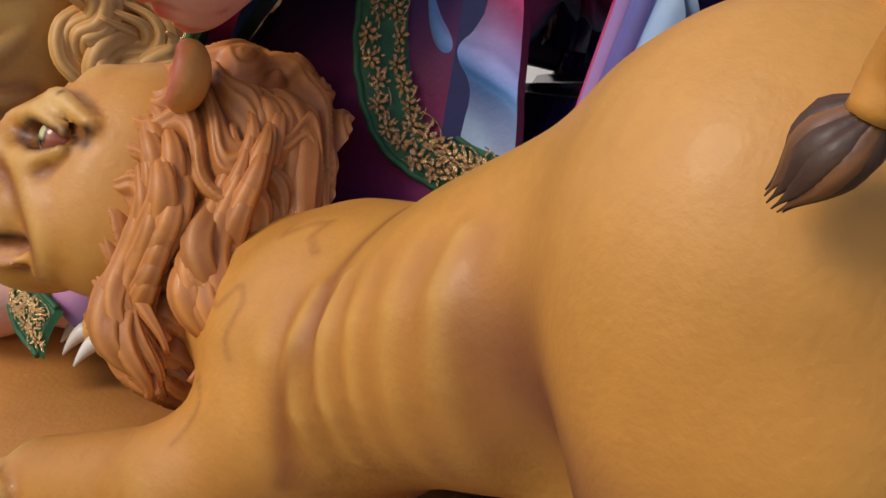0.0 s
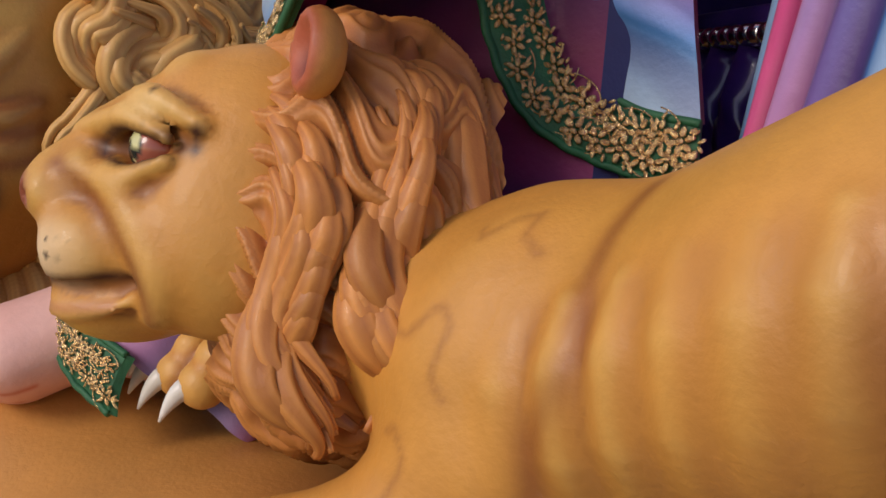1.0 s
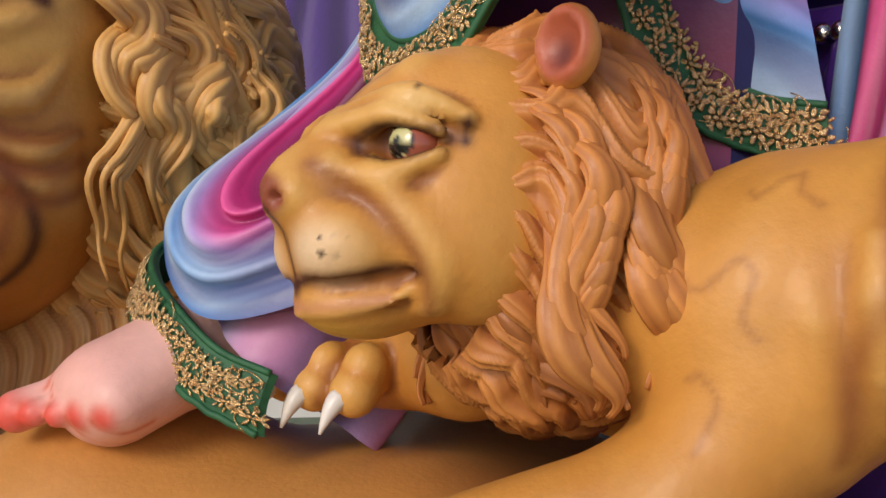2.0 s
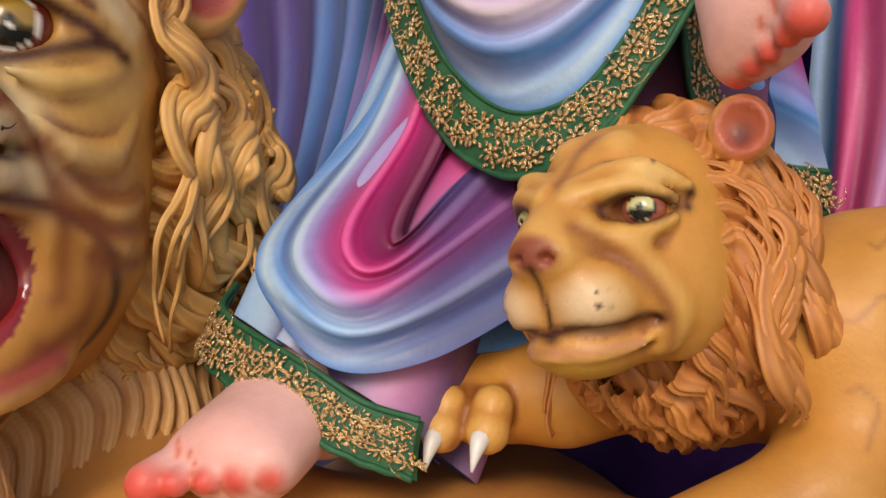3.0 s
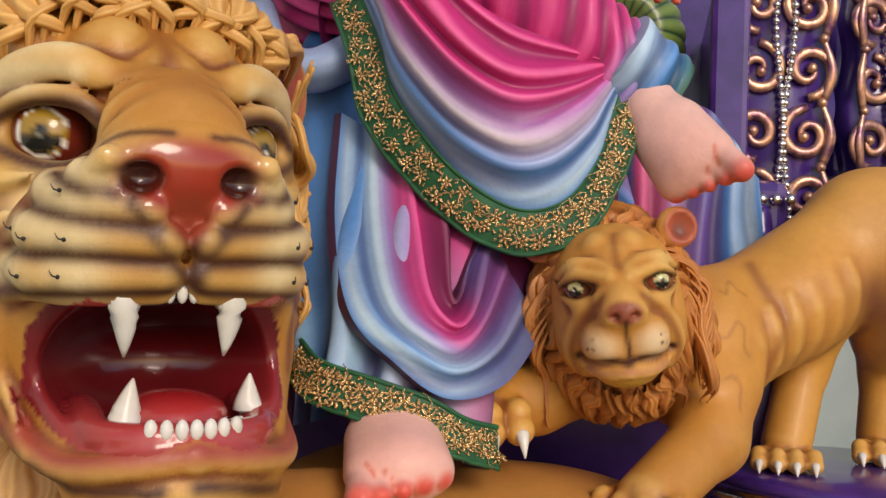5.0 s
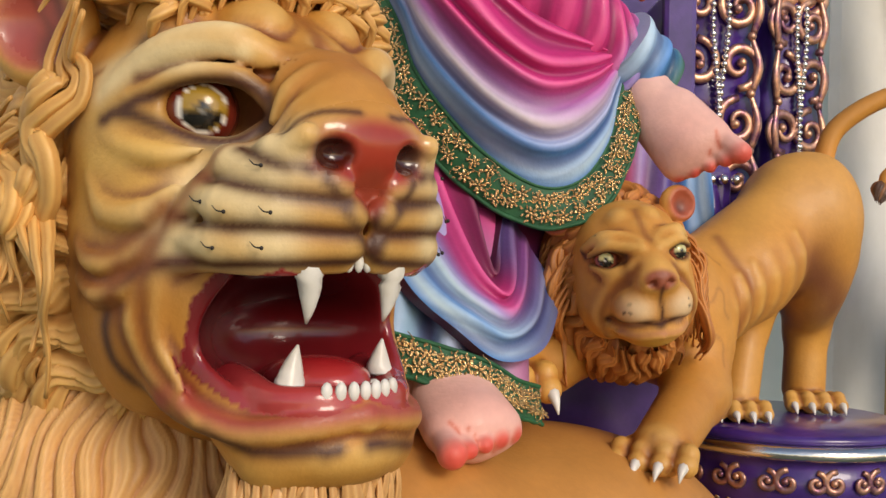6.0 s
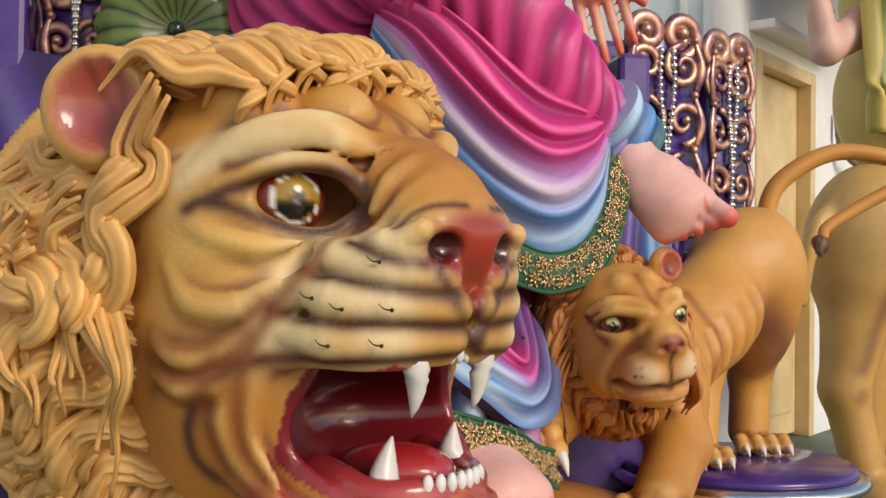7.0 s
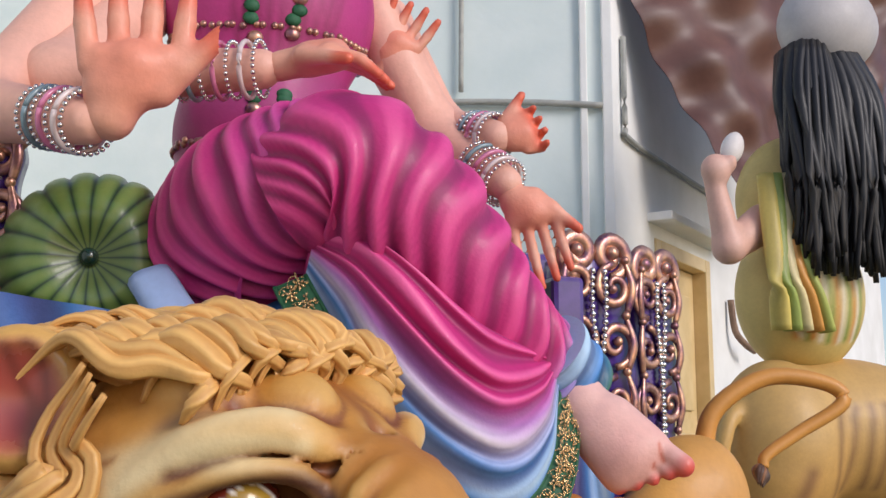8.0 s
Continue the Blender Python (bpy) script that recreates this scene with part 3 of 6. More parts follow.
        k.ell((0.03, s * 0.108, 0.002), (0.055, 0.052, 0.043), 0.01, carve=True)
        k.rope([(0.05, s * 0.058, -0.016), (0.034, s * 0.09, -0.036), (0.005, s * 0.13, -0.03), (-0.035, s * 0.158, 0.0)], 0.01, 0.008)
        k.rope([(0.062, s * 0.054, 0.004), (0.048, s * 0.085, 0.032), (0.014, s * 0.128, 0.036), (-0.045, s * 0.162, 0.012)], 0.011, 0.006)
        # nostril
        k.ell((0.2, s * 0.047, -0.047), (0.026, 0.02, 0.015), 0.008, carve=True)
        k.rope([(0.19, s * 0.075, -0.03), (0.165, s * 0.085, -0.045), (0.17, s * 0.075, -0.068)], 0.012, 0.008)
        # ear cup
        k.ell((-0.195, s * 0.203, 0.1), (0.036, 0.064, 0.069), 0.012, rot=(0, 0, s * 45))
        k.ell((-0.165, s * 0.232, 0.1), (0.034, 0.056, 0.06), 0.006, rot=(0, 0, s * 45), carve=True)
    # groove down the forehead and the nose pad
    k.rope([(0.08, 0, 0.06), (0.068, 0, 0.095), (0.03, 0, 0.135), (-0.03, 0, 0.155)], 0.012, 0.01, carve=True)
    # tongue and gums
    k.ell((0.03, JX, -0.297), (0.09, 0.055, 0.03), 0.012)
    k.rope([(0.0, -0.085 + JX, -0.288), (0.075, -0.082 + JX, -0.31), (0.125, -0.045 + JX, -0.312), (0.135, JX, -0.312), (0.125, 0.045 + JX, -0.312), (0.075, 0.082 + JX, -0.31), (0.0, 0.085 + JX, -0.288)], 0.017, 0.008)
    v, f = k.skin()
    f_, l, z = v[:, 0], v[:, 1], v[:, 2]
    al = np.abs(l)
    c = Coat(v, TAN)
    c.mix(OCHRE, 0.6 * soft(-z, 0.0, 0.25) * soft(-f_, -0.1, 0.05))
    c.mix((0.74, 0.46, 0.12), 0.9 * np.exp(-((al - 0.15) / 0.06) ** 2 - ((z + 0.07) / 0.08) ** 2))
    c.mix(OCHRE, 0.25 * soft(f_, -0.2, -0.1))
    # airbrush by relief: crease shade painted brown into the folds, pale ochre highlights dry-brushed over the ridges
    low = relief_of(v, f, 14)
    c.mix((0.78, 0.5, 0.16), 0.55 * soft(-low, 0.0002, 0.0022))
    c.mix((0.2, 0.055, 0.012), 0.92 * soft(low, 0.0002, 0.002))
    c.spot(OCHRE, (0.09, 0, 0.03), (0.12, 0.08, 0.06), 0.6, 0.8)
    for s in (-1, 1):
        c.spot((0.1, 0.025, 0.01), (0.035, s * 0.1, -0.002), (0.07, 0.068, 0.044), 0.6, 0.9)
    for s in (-1, 1):
        c.spot(CREAM, (0.01, s * 0.145, 0.05), (0.06, 0.05, 0.02), 0.8, 0.95)
        c.spot(CREAM, (-0.09, s * 0.175, 0.035), (0.05, 0.05, 0.022), 0.8, 0.7)
        c.spot((0.72, 0.5, 0.18), (-0.1, s * 0.17, 0.0), (0.07, 0.05, 0.05), 0.8, 0.6)
        c.line(CREAM, [(0.04, s * 0.1, 0.1), (-0.01, s * 0.148, 0.085), (-0.06, s * 0.175, 0.055), (-0.09, s * 0.185, 0.03)], 0.018, 0.95)
        c.spot(BROWN, (-0.02, s * 0.07, 0.07), (0.03, 0.014, 0.03), 0.8, 0.6)
        c.line((0.85, 0.68, 0.38), [(0.05, s * 0.085, 0.06), (0.02, s * 0.13, 0.062), (-0.03, s * 0.16, 0.05), (-0.08, s * 0.18, 0.02)], 0.011, 0.9)
        c.line((0.74, 0.46, 0.12), [(0.03, s * 0.12, -0.05), (-0.03, s * 0.165, -0.045), (-0.09, s * 0.185, -0.05)], 0.014, 0.8)
        for q in range(9):
            a0 = 0.35 + 0.2 * q
            x0, z0 = -0.06 - 0.09 * math.sin(a0), 0.06 - 0.16 * (1 - math.cos(a0))
            c.line((0.3, 0.11, 0.025), [(x0, s * 0.19, z0), (x0 - 0.022, s * 0.195, z0 - 0.012)], 0.0045, 0.7)
        c.line((0.12, 0.03, 0.01), [(0.045, s * 0.07, 0.04), (0.02, s * 0.115, 0.05), (-0.04, s * 0.155, 0.03)], 0.007, 0.8)
    for w, r in pale:
        c.line(CREAM, w[-3:] if len(w) > 3 else w, 0.028, 1.0)
    for pts, r, col, w in lines:
        c.line(col, pts, r, w)
    c.line(DARK, [(0.2, 0, -0.085), (0.2, 0, -0.12), (0.195, 0, -0.15)], 0.013, 1.0)
    c.line(BROWN, [(0.085, 0, 0.055), (0.06, 0, 0.1), (0.0, 0, 0.16)], 0.012, 0.8)
    # nose
    c.spot((0.33, 0.035, 0.015), (0.195, 0, -0.045), (0.05, 0.078, 0.042), 0.35)
    c.spot((0.3, 0.045, 0.02), (0.19, 0, -0.08), (0.03, 0.026, 0.03), 0.5)
    for s in (-1, 1):
        c.spot((0.02, 0.004, 0.003), (0.195, s * 0.047, -0.047), (0.03, 0.024, 0.019), 0.4)
        c.line(DARK, [(0.205, s * 0.02, -0.004), (0.185, s * 0.06, -0.006), (0.155, s * 0.087, -0.03)], 0.005, 0.9)
        c.line(DARK, [(0.205, s * 0.06, -0.065), (0.2, s * 0.035, -0.1), (0.198, 0, -0.14)], 0.008, 0.9)
        # eye line
        c.line(DARK, [(0.065, s * 0.05, -0.008), (0.045, s * 0.09, -0.03), (0.015, s * 0.13, -0.03), (-0.045, s * 0.168, 0.0), (-0.075, s * 0.18, -0.012)], 0.009, 1.0)
        c.line(DARK, [(0.065, s * 0.055, 0.012), (0.05, s * 0.088, 0.03), (0.018, s * 0.13, 0.03), (-0.045, s * 0.168, 0.0)], 0.009, 1.0)
        c.line(DARK, [(0.08, s * 0.04, 0.0), (0.05, s * 0.055, -0.005)], 0.01, 0.9)
        c.spot((0.34, 0.065, 0.045), (-0.163, s * 0.242, 0.1), (0.056, 0.061, 0.066), 0.2)
        c.spot((0.1, 0.015, 0.012), (-0.18, s * 0.19, 0.075), (0.03, 0.03, 0.03), 0.9)
        c.line((0.14, 0.03, 0.02), [(-0.17, s * 0.185, 0.07), (-0.16, s * 0.21, 0.11), (-0.165, s * 0.22, 0.15)], 0.006, 0.7)
        c.line((0.14, 0.03, 0.02), [(-0.17, s * 0.19, 0.07), (-0.155, s * 0.235, 0.1), (-0.16, s * 0.25, 0.13)], 0.006, 0.7)
    # inside of the mouth
    fn = np.cross(v[f[:, 2]] - v[f[:, 0]], v[f[:, 3]] - v[f[:, 1]])
    vn = np.zeros_like(v)
    for q in range(4):
        np.add.at(vn, f[:, q], fn)
    vn /= np.linalg.norm(vn, axis=1)[:, None] + 1e-12
    d = np.linalg.norm((v - np.array((0.075, 0.012, -0.236))) / np.array((0.21, 0.136, 0.1)), axis=1)
    ins = (d < 1.1) & (f_ < 0.155) & (np.abs(l - 0.01) < 0.134) & (z > -0.325) & (z < -0.145)
    ins |= (d < 1.25) & (vn[:, 1] * np.sign(l - 0.01) < -0.25) & (z > -0.335) & (z < -0.15) & (f_ < 0.12)
    wi = np.where(ins, 1.0, 0)
    c.mix(GUM, wi)
    # darker with depth: throat shade put into the gum colour
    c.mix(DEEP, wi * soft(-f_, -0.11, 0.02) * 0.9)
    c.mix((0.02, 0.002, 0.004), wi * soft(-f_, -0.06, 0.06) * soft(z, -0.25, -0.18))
    c.spot((0.48, 0.02, 0.025), (0.04, JX, -0.28), (0.085, 0.05, 0.03), 0.5, 0.9)
    for s in (-1, 1):
        rim = [(0.04, s * 0.135, -0.158), (-0.025, s * 0.152, -0.18), (-0.05, s * 0.152 + JX * 0.3, -0.24), (-0.014, s * 0.146 + JX * 0.7, -0.305), (0.065, s * 0.12 + JX, -0.335), (0.14, s * 0.065 + JX, -0.33), (0.165, JX, -0.322)]
        c.line((0.36, 0.06, 0.045), rim[3:], 0.0125, 0.95, 6)
        c.line((0.2, 0.03, 0.025), [(0.04, s * 0.128, -0.155), (-0.03, s * 0.14, -0.177), (-0.05, s * 0.136 + JX * 0.3, -0.24), (-0.016, s * 0.134 + JX * 0.7, -0.308)], 0.015, 0.95, 6, snap=False)
    wet = ins | (np.linalg.norm((v - np.array((0.19, 0, -0.035))) / np.array((0.06, 0.085, 0.045)), axis=1) < 1) | (np.linalg.norm((v - np.array((-0.175, 0, 0.1))) / np.array((0.07, 0.29, 0.066)), axis=1) < 1) & (al > 0.185)
    fw = wet[f].all(axis=1)
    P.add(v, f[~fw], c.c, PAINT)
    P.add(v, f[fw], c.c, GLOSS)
    for s in (-1, 1):
        eyeball(P, (-0.013, s * 0.1, 0.002), 0.04, (0.88, s * 0.42, -0.02))
        for base, tip, r, b in (((0.135, s * 0.052, -0.148), (0.128, s * 0.048, -0.215), 0.016, (0.006, 0, 0)), ((0.062 - 0.012 * s, s * 0.068 + 0.03, -0.318), (0.066 - 0.012 * s, s * 0.063 + 0.034, -0.243), 0.021, (-0.004, 0, 0))):
            a, q = spike(base, tip, r, b)
            P.add(a, q, (1, 1, 1), TOOTH)
        for i in range(3):
            a, q = ball((0.055 - 0.028 * i, s * 0.086 + JX, -0.298 + 0.008 * i), (0.012, 0.011, 0.01), 10, 6)
            P.add(a, q, (1, 1, 1), TOOTH)
        for pos in ((0.1, 0.12, -0.105), (0.15, 0.1, -0.11), (0.06, 0.14, -0.1), (0.09, 0.135, -0.146), (0.145, 0.108, -0.148), (0.13, 0.1, -0.055)):
            # whisker roots
            p = c.snap((pos[0] + 0.02, s * (pos[1] + 0.02), pos[2])).astype(float)
            a, q = ball(p, (0.0022, 0.0022, 0.0022), 8, 5)
            P.add(a, q, (0.015, 0.01, 0.008), PAINT)
            a, q, _ = tube(smooth_path([p, p + np.array((-0.007, s * 0.004, 0.001)), p + np.array((-0.014, s * 0.006, 0.006))], 6), np.linspace(0.0011, 0.0004, 7), 6)
            P.add(a, q, (0.02, 0.012, 0.01), PAINT)
    for i in range(7):
        a, q = ball((0.137 - 0.0012 * (i - 3) ** 2, (i - 3) * 0.014 + JX, -0.293), (0.006, 0.0068, 0.011), 10, 6)
        P.add(a, q, (1, 1, 1), TOOTH)
        a, q = ball((0.152 - 0.001 * (i - 3) ** 2, (i - 3) * 0.0115, -0.152), (0.006, 0.0056, 0.011), 10, 6)
        P.add(a, q, (1, 1, 1), TOOTH)
    # body of hair under the locks, chest, back and shoulder
    mc, mr = (-0.33, 0, -0.13), (0.23, 0.232, 0.29)
    b = Clay((-1.1, -0.8, -1.0), (0.15, 0.95, 0.25), 0.012)
    b.ell((mc[0] - 0.03, 0, mc[2]), tuple(np.array(mr) * 0.9), 0.03)
    b.ell((-0.3, 0, -0.62), (0.2, 0.27, 0.42), 0.05)
    m = LION.inverted()
    for p, r in (((-0.2, 1.1, 0.44), (0.33, 0.42, 0.26)), ((-0.42, 1.3, 0.42), (0.26, 0.24, 0.3)), ((-0.05, 1.3, 0.45), (0.3, 0.3, 0.25))):
        b.ell(tuple(m @ Vector(p)), r, 0.06)
    b.cap(tuple(m @ Vector((-0.5, 0.98, 0.42))), tuple(m @ Vector((-0.62, 0.9, 0.2))), 0.13, 0.1, 0.05)
    v2, f2 = b.skin()
    c2 = Coat(v2, (0.55, 0.25, 0.06))
    c2.mix((0.4, 0.16, 0.035), np.where(np.linalg.norm((v2 - np.array(mc)) / np.array(mr), axis=1) < 1.08, 0.75, 0))
    # darker brown patch on top of the back
    back_patch = m @ Vector((-0.1, 1.0, 0.7))
    c2.spot((0.3, 0.1, 0.03), tuple(back_patch), (0.2, 0.12, 0.06), 0.9, 0.7)
    P.add(v2, f2, c2.c, PAINT)
    # mane
    hair_shell(P, mc, mr, 0.7, 2.6, 30, 150, 0.75, 0.13, HAIR, HAIRDARK, 0.15, dents=[((-0.17, s * 0.24, 0.1), 0.09, 0.22) for s in (-1, 1)])
    hair_shell(P, (-0.3, 0, -0.62), (0.2, 0.27, 0.42), 0.35, 2.4, 54, 220, 0.0, 0.11, (0.78, 0.47, 0.17), (0.48, 0.2, 0.06), 0.055, "z", seed=4)
    for s in (-1, 1):
        # flowing rows round the head, each lock of several strands
        for row, th0 in enumerate((1.0, 1.35, 1.7, 2.05)):
            for q in range(9):
                ph0 = s * (0.3 + 0.27 * q + rng.uniform(-0.08, 0.08))
                ln = rng.uniform(0.75, 1.1)
                droop = 0.8 * math.sin(min(abs(ph0), 1.6)) * (1 - abs(ph0) / 3.4)
                pts, outs = [], []
                for i in range(7):
                    u = i / 6
                    th, ph = th0 + ln * u * 0.8, ph0 + s * droop * u
                    d = np.array((math.cos(th), math.sin(th) * math.sin(ph), math.sin(th) * math.cos(ph)))
                    pts.append(np.array(mc) + d * np.array(mr) * (1.1 - 0.02 * row))
                    outs.append(d)
                bundle(P, pts, 3, 0.021, rng.uniform(0.0115, 0.0155), outs[3], wave=rng.uniform(0.014, 0.022), turns=1.6, phase=1.1 * q + 1.7 * row + rng.uniform(-0.5, 0.5))
        # curls that frame the face and zigzag down from the ear
        for j, d in enumerate((0.0, 0.05, 0.105, 0.16)):
            pts = []
            for i, (a0, z0) in enumerate(((-0.088, 0.115), (-0.122, 0.06), (-0.102, 0.032), (-0.132, 0.01), (-0.172, -0.008), (-0.172, -0.036), (-0.14, -0.056), (-0.136, -0.084), (-0.166, -0.112), (-0.152, -0.152), (-0.136, -0.182), (-0.158, -0.228), (-0.15, -0.27), (-0.175, -0.33))):
                pts.append((a0 - d - 0.012 * math.sin(i * 1.1 + 2 * j), s * (0.208 + 0.3 * d + 0.016 * (i > 2) - 0.01 * (i > 10)), z0 - 0.35 * d * (j > 0)))
            bundle(P, pts if j == 0 else pts[3:-2], 4, 0.0155, 0.0115, (0.35, s, 0.1), rnd=rng, n=70 if j == 0 else 56, wave=0.004 + 0.004 * j, turns=2.5, phase=2.0 * j, flat=0.75)
    # tuft on the crown
    for i in range(30):
        y0 = -0.105 + 0.21 * i / 29 + rng.uniform(-0.01, 0.01)
        st = np.array((-0.05 - abs(y0) * 0.4 + rng.uniform(-0.04, 0.015), y0, 0.135 - abs(y0) * 0.3))
        ph = rng.uniform(0, 6)
        pts = [st + np.array((0.03 * math.sin(5 * t + ph) - 0.2 * t, y0 * 0.35 * t + 0.026 * math.sin(6.5 * t + ph), 0.055 * math.sin(2.7 * t))) for t in np.linspace(0, 1, 8)]
        lock(P, pts, rng.uniform(0.02, 0.028), tuple(np.array(HAIR) * rng.uniform(0.95, 1.15)), HAIRDARK, 24, 0.75, None, 6, sides=26)
    # curls that rise from the brow line and fall back over the crown
    for row in range(2):
        for i in range(11):
            y0 = -0.135 + 0.027 * i
            st = np.array((0.0 - 0.05 * row - 2.2 * y0 * y0, y0, 0.13 - 1.6 * y0 * y0 + 0.012 * row))
            pts = [st + np.array((dx, y0 * dy, dz)) for dx, dy, dz in ((0, 0, -0.01), (0.018, 0.02, 0.022), (-0.022, 0.1, 0.045), (-0.06, 0.22, 0.035), (-0.095, 0.4, 0.05), (-0.14, 0.55, 0.03), (-0.18, 0.7, -0.005))]
            bundle(P, pts, 3, 0.014, rng.uniform(0.0115, 0.0145), (0.15, 1.5 * y0, 1.0), wave=0.014, turns=1.5, phase=1.4 * i + 2 * row, rnd=rng, n=32, flat=0.8)
    # beard under the chin and long hair down the chest
    for i in range(22):
        a = -1.5 + 3.0 * (i + rng.uniform(-0.3, 0.3)) / 21
        st = np.array((0.02 + 0.09 * math.cos(a), JX + 0.1 * math.sin(a), -0.365))
        ln = rng.uniform(0.2, 0.28)
        pts = [st + np.array((-0.1 * t * t, 0.03 * math.sin(a) * t, -ln * t)) for t in np.linspace(0, 1, 6)]
        bundle(P, pts, 3, 0.011, rng.uniform(0.008, 0.011), (math.cos(a), math.sin(a), 0.2), (0.76, 0.46, 0.18), (0.45, 0.19, 0.06), 0.012, 1.7, 0.8 * i, rng, 26, None, 0.6)
    # shorten the muzzle and lift the jaw a little
    for v in P.v:
        x, z = v[:, 0], v[:, 2].copy()
        v[:, 2] += 0.008 * soft(-z, 0.2, 0.3) * soft(x, -0.1, 0.05) * (1 - soft(-z, 0.42, 0.55))
        v[:, 0] = np.where(x > 0.05, 0.05 + (x - 0.05) * 0.86, x)
    return P.mesh("lion_statue", LION)


lion = tagged(new("lion_statue", lion_statue()), "large roaring lion statue, airbrushed ochre paint, wavy mane and white fangs", "lion statue")
# ---- the smaller lion that climbs over the large one ----
CUB = frame_of((-0.31, 0.937, 0.973), (-0.995, -0.09, 0)) @ pose(0, 0, 0, 8, 0, 0)
CTAN = (0.6, 0.275, 0.05)


def paw(P, k, c, fwd, size, coat):
    """Toes and claws of a paw at c, pointing along fwd."""
    m = frame_of(c, fwd)
    for i in range(4):
        y = (i - 1.5) * 0.42 * size
        tip = 0.62 - 0.09 * abs(i - 1.5)
        k.cap(tuple(m @ Vector((0.05 * size, y * 0.8, 0.3 * size))), tuple(m @ Vector((tip * size, y, 0.18 * size))), 0.22 * size, 0.21 * size, 0.006)
        k.ell(tuple(m @ Vector(((tip - 0.18) * size, y, 0.36 * size))), (0.19 * size,) * 3, 0.006)
        b, t = m @ Vector(((tip + 0.14) * size, y, 0.2 * size)), m @ Vector(((tip + 0.42) * size, y, 0.0))
        a, q = spike(tuple(b), tuple(t), 0.09 * size, (0, 0, 0.05 * size), 7, 8)
        P.add(a, q, (1, 1, 1), TOOTH)
        if i < 3:
            coat.append(([tuple(m @ Vector((u * size, y + 0.21 * size, w * size))) for u, w in ((0.2, 0.5), (0.5, 0.35), (0.75, 0.1))], 0.07 * size))


def cub_statue():
    P = Piece()
    k = Clay((-0.45, 0.35, 0.62), (0.4, 1.24, 1.24), 0.0046)
    seams = []
    # trunk and neck
    k.cap((-0.19, 0.92, 0.92), (-0.05, 0.85, 0.87), 0.06, 0.09, 0.05)
    k.ell((-0.02, 0.835, 0.865), (0.105, 0.09, 0.118), 0.05)
    k.cap((-0.01, 0.81, 0.87), (0.085, 0.665, 0.95), 0.098, 0.092, 0.05)
    k.cap((0.08, 0.665, 0.96), (0.182, 0.545, 1.055), 0.09, 0.1, 0.05)
    k.ell((0.183, 0.525, 1.06), (0.116, 0.112, 0.124), 0.03)
    k.rope([(-0.02, 0.83, 0.955), (0.06, 0.71, 1.0), (0.13, 0.58, 1.1)], 0.03, 0.05)
    # shoulder, arms
    k.ell((-0.05, 0.785, 0.865), (0.07, 0.045, 0.11), 0.03)
    k.ell((-0.09, 0.92, 0.86), (0.075, 0.05, 0.1), 0.03)
    k.cap((-0.06, 0.79, 0.81), (-0.12, 0.8, 0.745), 0.066, 0.054, 0.03)
    k.cap((-0.12, 0.8, 0.745), (-0.26, 0.89, 0.675), 0.053, 0.046, 0.025)
    k.cap((-0.08, 0.95, 0.85), (-0.17, 1.06, 0.8), 0.065, 0.055, 0.03)
    k.cap((-0.17, 1.06, 0.8), (-0.232, 1.14, 0.785), 0.052, 0.05, 0.02)
    # haunches and hind legs
    k.ell((0.2, 0.49, 1.0), (0.115, 0.075, 0.17), 0.04, rot=(0, -12, 0))
    k.cap((0.21, 0.475, 0.98), (0.265, 0.475, 0.83), 0.07, 0.045, 0.03)
    k.cap((0.265, 0.475, 0.83), (0.26, 0.48, 0.71), 0.042, 0.043, 0.02)
    k.cap((0.15, 0.6, 0.97), (0.17, 0.63, 0.84), 0.065, 0.045, 0.03)
    k.cap((0.17, 0.63, 0.84), (0.12, 0.66, 0.71), 0.042, 0.042, 0.02)
    coat = []
    paw(P, k, (-0.248, 1.15, 0.765), (-0.75, -0.3, -0.3), 0.105, coat)
    paw(P, k, (-0.26, 0.89, 0.65), (-0.85, 0.5, -0.1), 0.085, coat)
    paw(P, k, (0.22, 0.48, 0.672), (-0.95, 0.02, 0), 0.075, coat)
    paw(P, k, (0.09, 0.665, 0.672), (-0.95, 0.05, 0), 0.07, coat)
    # ribs on both flanks
    for i in range(6):
        t = i / 5
        for s, w in ((1, 1.0), (-1, 1.0)):
            cx, cy = 0.0 + 0.1 * t, 0.8 - 0.16 * t
            nx, ny = -0.72 * s, -0.69 * s
            R = 0.096 - 0.006 * t
            cz = 0.87 + 0.1 * t
            pts = [(cx + nx * R * math.cos(a) - 0.02 * math.sin(a), cy + ny * R * math.cos(a), cz + R * 1.02 * math.sin(a)) for a in (0.55, 0.15, -0.3, -0.75)]
            k.rope(pts, 0.013, 0.016, taper=(0.3, 0.3))
            seams.append(([(p[0] + 0.012, p[1] - 0.011, p[2]) for p in pts], 0.011, 0.7))
    # head, in its own frame
    H = lambda a, b, c: tuple(CUB @ Vector((a, b, c)))
    E = lambda c, r, kk=0.02, carve=False: k.ell(H(*c), r, kk, rot=[math.degrees(x) for x in CUB.to_euler()], carve=carve)
    R = lambda pts, r, kk=0.008, carve=False, tp=(0.6, 0.6): k.rope([H(*p) for p in pts], r, kk, carve, tp)
    E((-0.075, 0, 0.0), (0.09, 0.088, 0.088))
    k.cap(H(-0.01, 0, 0.022), H(0.055, 0, -0.028), 0.034, 0.03, 0.02)
    E((0.071, 0, -0.034), (0.018, 0.03, 0.018), 0.007)
    E((0.01, 0, -0.108), (0.05, 0.045, 0.028), 0.02)
